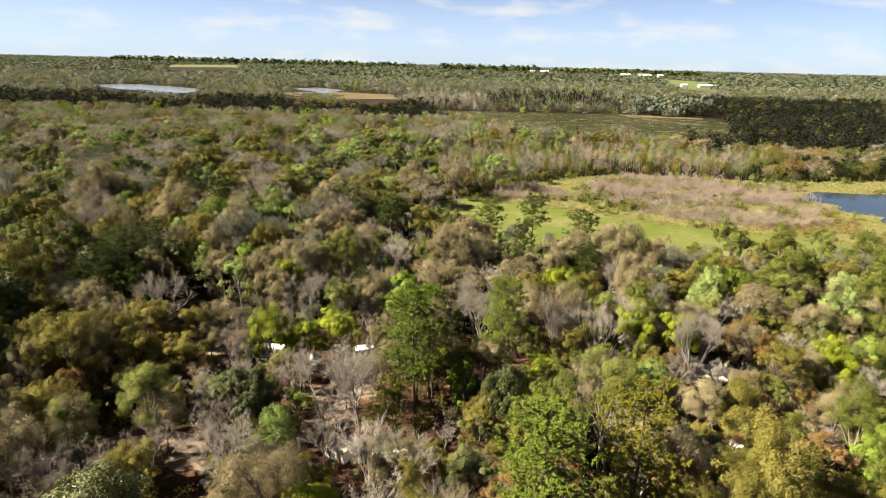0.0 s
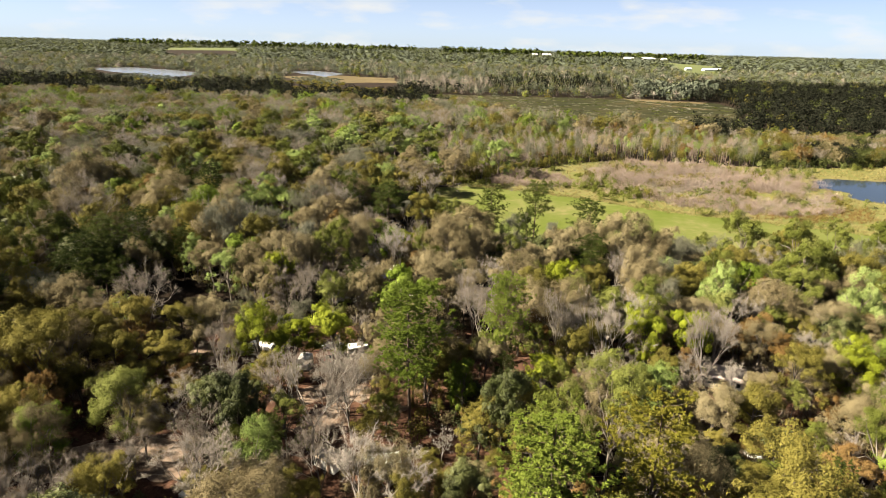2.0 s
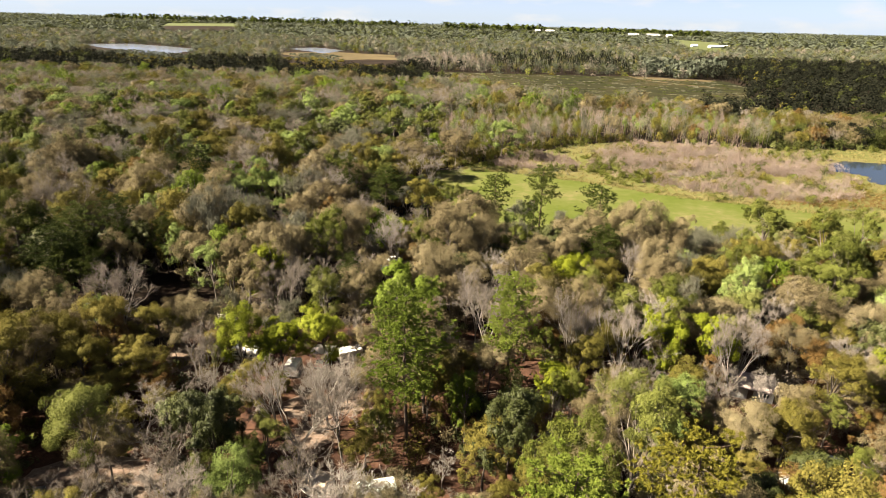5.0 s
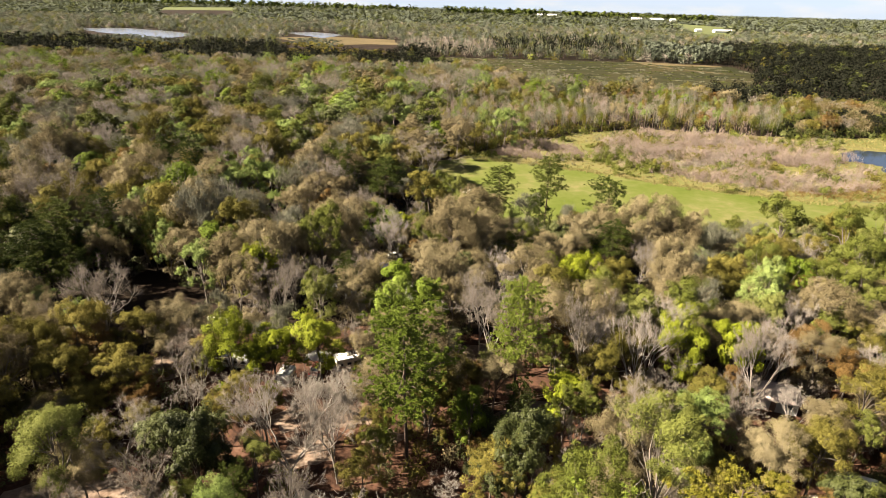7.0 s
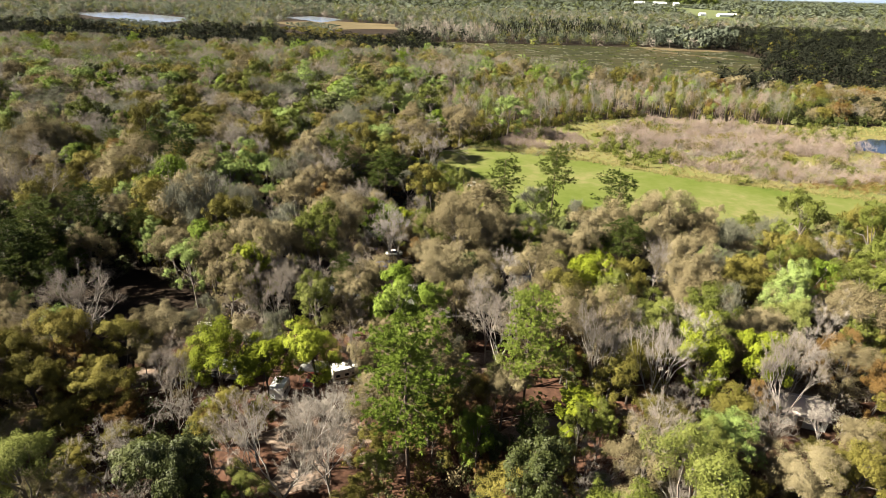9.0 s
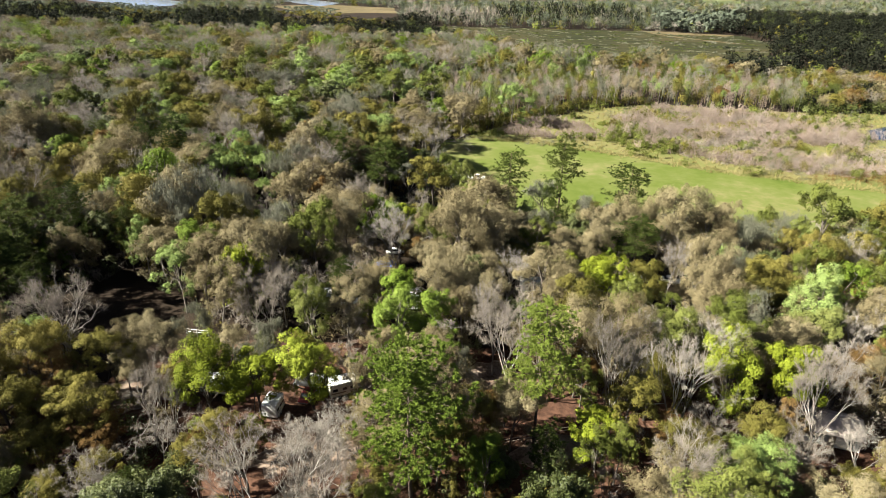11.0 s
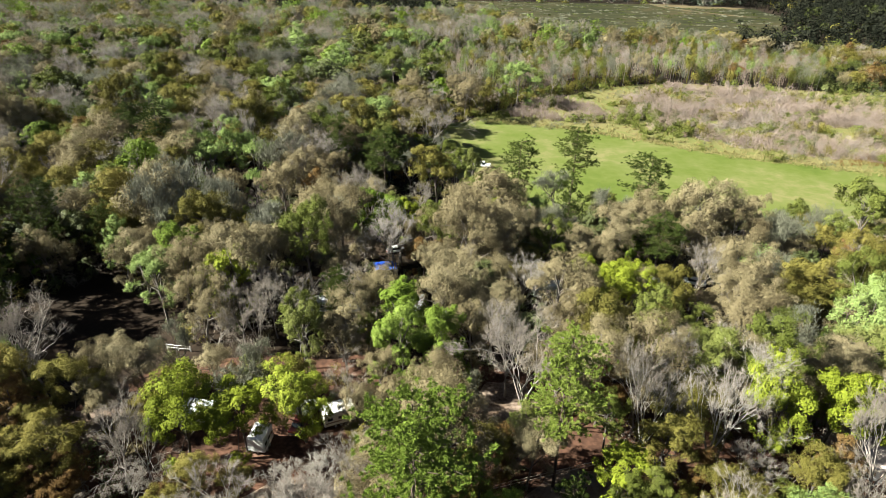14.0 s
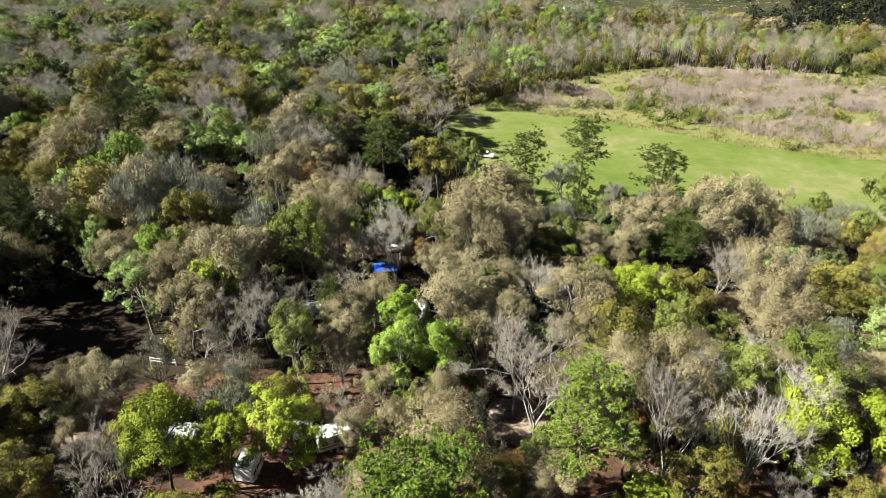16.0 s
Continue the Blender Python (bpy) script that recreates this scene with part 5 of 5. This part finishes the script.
def gable(bm, x0, x1, y0, y1, z0, z1, thick):
    """Two roof slopes with thickness; ridge on x."""
    ym = (y0 + y1) / 2
    top = [(y0, z0), (ym, z1), (y1, z0)]
    rows = []
    for x in (x0, x1):
        rows.append([bm.verts.new((x, y, z)) for y, z in top] + [bm.verts.new((x, y, z - thick)) for y, z in reversed(top)])
    n = 6
    for i in range(n):
        bm.faces.new((rows[0][i], rows[0][(i + 1) % n], rows[1][(i + 1) % n], rows[1][i]))
    bm.faces.new((rows[0][0], rows[0][5], rows[0][4], rows[0][1]))
    bm.faces.new((rows[0][1], rows[0][4], rows[0][3], rows[0][2]))
    bm.faces.new((rows[1][0], rows[1][1], rows[1][4], rows[1][5]))
    bm.faces.new((rows[1][1], rows[1][2], rows[1][3], rows[1][4]))
    bmesh.ops.recalc_face_normals(bm, faces=bm.faces[:])
    return bm


def house(name, x, y, turn, label, category, length, depth, eave, ridge, roof_mat, wall_mat, windows=3, z=None, door=True):
    ob = thing(name, label, category)
    a, d = length / 2, depth / 2
    bm = box(bmesh.new(), -a, a, -d, d, 0, eave)
    ends = []
    for sx in (-1, 1):
        v = [bm.verts.new((sx * a, -d, eave)), bm.verts.new((sx * a, d, eave)), bm.verts.new((sx * a, 0, ridge - 0.12))]
        ends.append(bm.faces.new(v))
    part("wall", bm, wall_mat, ob)
    over = 0.05 * length
    roof = part("roof", gable(bmesh.new(), -a - over * 0.6, a + over * 0.6, -d * 1.14, d * 1.14, eave - (ridge - eave) * 0.14 + 0.06, ridge + 0.06, 0.1), roof_mat, ob)
    block("ridge_cap", (-a - over * 0.6, a + over * 0.6, -0.14, 0.14, ridge + 0.02, ridge + 0.1), roof_mat, roof, 0.02)
    s = eave / 2.5
    for i in range(windows):
        wx = -a + (i + 0.5) * length / windows
        for side in (-1, 1):
            if side < 0 and door and i == windows // 2:
                continue
            y0, y1 = sorted((side * (d - 0.04), side * (d + 0.04)))
            win = block("window", (wx - 0.5 * s, wx + 0.5 * s, y0, y1, 0.95 * s, 2.0 * s), P_WHITE, ob, 0.01)
            y0, y1 = sorted((side * (d + 0.02), side * (d + 0.05)))
            block("pane", (wx - 0.42 * s, wx + 0.42 * s, y0, y1, 1.03 * s, 1.92 * s), P_GLASS, win)
    if door:
        dw = -a + (windows // 2 + 0.5) * length / windows
        leaf = block("door", (dw - 0.45 * s, dw + 0.45 * s, -d - 0.05, -d + 0.03, 0.05, 2.05 * s), P_STRIPE, ob, 0.01)
        block("handle", (dw + 0.3 * s, dw + 0.36 * s, -d - 0.1, -d - 0.048, 0.98 * s, 1.08 * s), P_STEEL, leaf)
    return place(ob, x, y, turn, z)


def canopy(x, y, turn, label, material, sx=2.2, sy=1.7, h=2.3, name="canopy", sag=0.35):
    """A cloth roof on four posts."""
    ob = thing(name, label, "canopy")
    bm = bmesh.new()
    n = 8
    grid = []
    for i in range(n + 1):
        for j in range(n + 1):
            u, v = 2 * i / n - 1, 2 * j / n - 1
            z = h + sag * (1 - max(abs(u), abs(v))) + 0.05 * math.sin(5 * u + 3 * v)
            grid.append(bm.verts.new((u * sx, v * sy, z)))
    for i in range(n):
        for j in range(n):
            a = i * (n + 1) + j
            bm.faces.new((grid[a], grid[a + n + 1], grid[a + n + 2], grid[a + 1]))
    bmesh.ops.solidify(bm, geom=bm.faces[:], thickness=0.02)
    part("cloth", bm, material, ob)
    for px in (-1, 1):
        for py in (-1, 1):
            block("post", (px * sx * 0.96 - 0.03, px * sx * 0.96 + 0.03, py * sy * 0.96 - 0.03, py * sy * 0.96 + 0.03, 0, h + 0.01), P_STEEL, ob)
    return place(ob, x, y, turn)


def rail_fence(points, label, material=P_WOOD, h=1.1):
    ob = thing("rail_fence", label, "fence")
    z = float(rise(points[0][1]))
    for x, y in points:
        block("post", (x - 0.06, x + 0.06, y - 0.06, y + 0.06, z - 0.1, z + h + 0.08), material, ob, 0.012)
    for (x0, y0), (x1, y1) in zip(points, points[1:]):
        for k in (0.45, 0.95):
            v, q = prisms([[x0, y0, z + h * k]], [[x1, y1, z + h * k]], 0.05, 0.05, 6)
            child("rail", mesh_of("rail", v, q, material=material), ob)
    return ob


# ---------------------------------------------------------------- the camp under the trees
CAMP = [(-75, 72), (-62, 70), (-30, 68), (0, 72), (30, 88), (60, 80), (85, 92), (82, 120), (60, 128), (35, 122), (20, 128), (0, 130), (-25, 130), (-50, 126), (-62, 108), (-78, 92)]
sheet("camp_ground", CAMP, 3.53, M_RED, "reddish pine-straw ground of the camp", "ground", 2.5, 3.0)
for poly, label in (([(-64, 79), (-56, 86), (-46, 88), (-38, 84), (-30, 82), (-32, 77), (-44, 78), (-56, 76)], "pale sand track under the trees"),
                    ([(-25, 90), (-22, 97), (-17, 98), (-15, 94), (-18, 91)], "pale sand and shade on the camp ground"),
                    ([(-13, 97), (-9, 100), (-5, 98), (-8, 95)], "pale sand by the tall pine"),
                    ([(-30, 100), (-22, 106), (-14, 105), (-10, 101), (-20, 98)], "pale sand patch between bare trees"),
                    ([(8, 101), (12, 108), (20, 108), (22, 103), (15, 100)], "pale sand patch by the fence"),
                    ([(3, 117), (4, 124), (9, 126), (13, 122), (11, 116)], "pinkish sand mound under a pine"),
                    ([(52, 112), (56, 119), (66, 121), (74, 116), (66, 111), (60, 113)], "pale sand yard behind the cabin"),
                    ([(-62, 110), (-58, 117), (-50, 119), (-44, 114), (-52, 108)], "pale sand glimpsed between oaks")):
    sheet("sand_patch", poly, 3.57, M_SAND, label, "sand", 2.0, 1.3)

trailer(-8.0, 80.5, 14, "white travel trailer with pale green roof under trees", 5.6, P_MINT)
house("camp_shed", -16.6, 82.2, -32, "small white shed with tan slatted roof", "shed", 4.2, 2.8, 2.1, 2.7, P_TAN, P_WHITE, 2)
trailer(-37.2, 115.2, -8, "white travel trailer half hidden by bare trees", 5.2)
trailer(-17.2, 115.6, 24, "white travel trailer with weathered roof on red ground", 4.6, P_WHITE, P_CREAM)
saloon(-22.6, 114.6, 80, "dark red car under a white canopy", P_RED)
canopy(-22.6, 116.0, -6, "white cloth canopy over a red car", P_WHITE)
trailer(-27.0, 110.5, 84, "small white trailer end-on beneath yellow-green trees", 3.2)
trailer(-26.9, 143.6, 20, "grey-roofed trailer deep in the oaks", 5.6, P_GREY, P_GREY)
saloon(-20.3, 144.2, 10, "white car parked between oaks", P_WHITE)
trailer(-7.3, 144.2, 86, "white trailer end-on among dark oaks", 5.0)
canopy(-15.0, 161.0, 12, "bright blue tarpaulin shelter beneath oaks", P_BLUE, 2.4, 1.8, 2.0, "tarp_shelter")
saloon(-13.8, 172.6, 16, "white car glimpsed under the trees", P_WHITE)
trailer(18.4, 152.4, 4, "white trailer in deep shade among oaks", 5.6)
trailer(41.6, 156.4, 28, "white trailer beside a bright-green tree", 5.4)
saloon(51.0, 159.2, -20, "white car beneath grey trees", P_WHITE)
trailer(58.9, 88.4, -24, "white trailer nearly hidden by oaks", 5.0)
trailer(49.5, 84.0, 10, "bluish white trailer under a dark evergreen", 4.8)
saloon(-35.6, 76.0, 70, "white car at the edge of the sand track", P_WHITE)
saloon(-56.3, 79.4, 18, "dark grey car on the sand track", P_DARK)
pickup(9.2, 233.0, -14, "white pickup truck parked on the mown field")
house("cabin", 57.4, 109.2, -18, "small white cabin with pinkish shingle roof", "cabin", 7.6, 5.4, 2.5, 3.9, P_PINK, P_WHITE)
rail_fence([(2.9 + 3.98 * i, 103.5 + 1.22 * i) for i in range(5)], "weathered rail fence beside the sand patch")
rail_fence([(-49.0, 131.2), (-47.0, 130.9), (-44.8, 130.7)], "white rail beside the clearing", P_WHITE)

lamp = thing("lamp_pole", "slender wooden pole with white lamp head", "lamp pole")
v, q = prisms([[0, 0, -0.2]], [[0, 0, 6.0]], 0.09, 0.06, 8)
child("pole", mesh_of("pole", v, q, material=P_WOOD, smooth=True), lamp)
block("arm", (0.0, 0.9, -0.03, 0.03, 5.2, 5.26), P_STEEL, lamp)
block("lamp_head", (0.7, 1.2, -0.16, 0.16, 5.1, 5.22), P_WHITE, lamp, 0.04)
block("transformer", (-0.16, 0.16, -0.3, -0.08, 4.6, 5.4), P_WHITE, lamp, 0.06)
place(lamp, -66.0, 121.0, 20)

# farm buildings far away
house("barn", 790, 1830, 10, "long white barn with metal roof in far pasture", "barn", 62, 14, 4.5, 8, P_WHITE, P_WHITE, 8, 0.4, False)
house("barn", 725, 1850, 10, "small white farm building in far pasture", "barn", 18, 10, 4.5, 8, P_WHITE, P_WHITE, 3, 0.4, False)
for x, y, l in ((455, 3250, 26), (520, 3260, 44), (850, 2900, 46), (945, 2910, 60), (1010, 2880, 24)):
    house("farm_building", x, y, 5, "white farm building against the skyline woods", "farm building", l, 16, 9, 15, P_WHITE, P_WHITE, 4, 0.4, False)
house("farm_building", 92, 560, 8, "low white shed at the edge of the prairie", "shed", 7, 4, 2.2, 3.0, P_CREAM, P_CREAM, 3, 0.1, False)
sheet("dirt_track", [(232, 812), (238, 812), (243, 775), (262, 735), (300, 690), (295, 686), (254, 730), (237, 772)], 0.22, M_TAN, "pale dirt track across the prairie", "track", 1.0, 8.0)
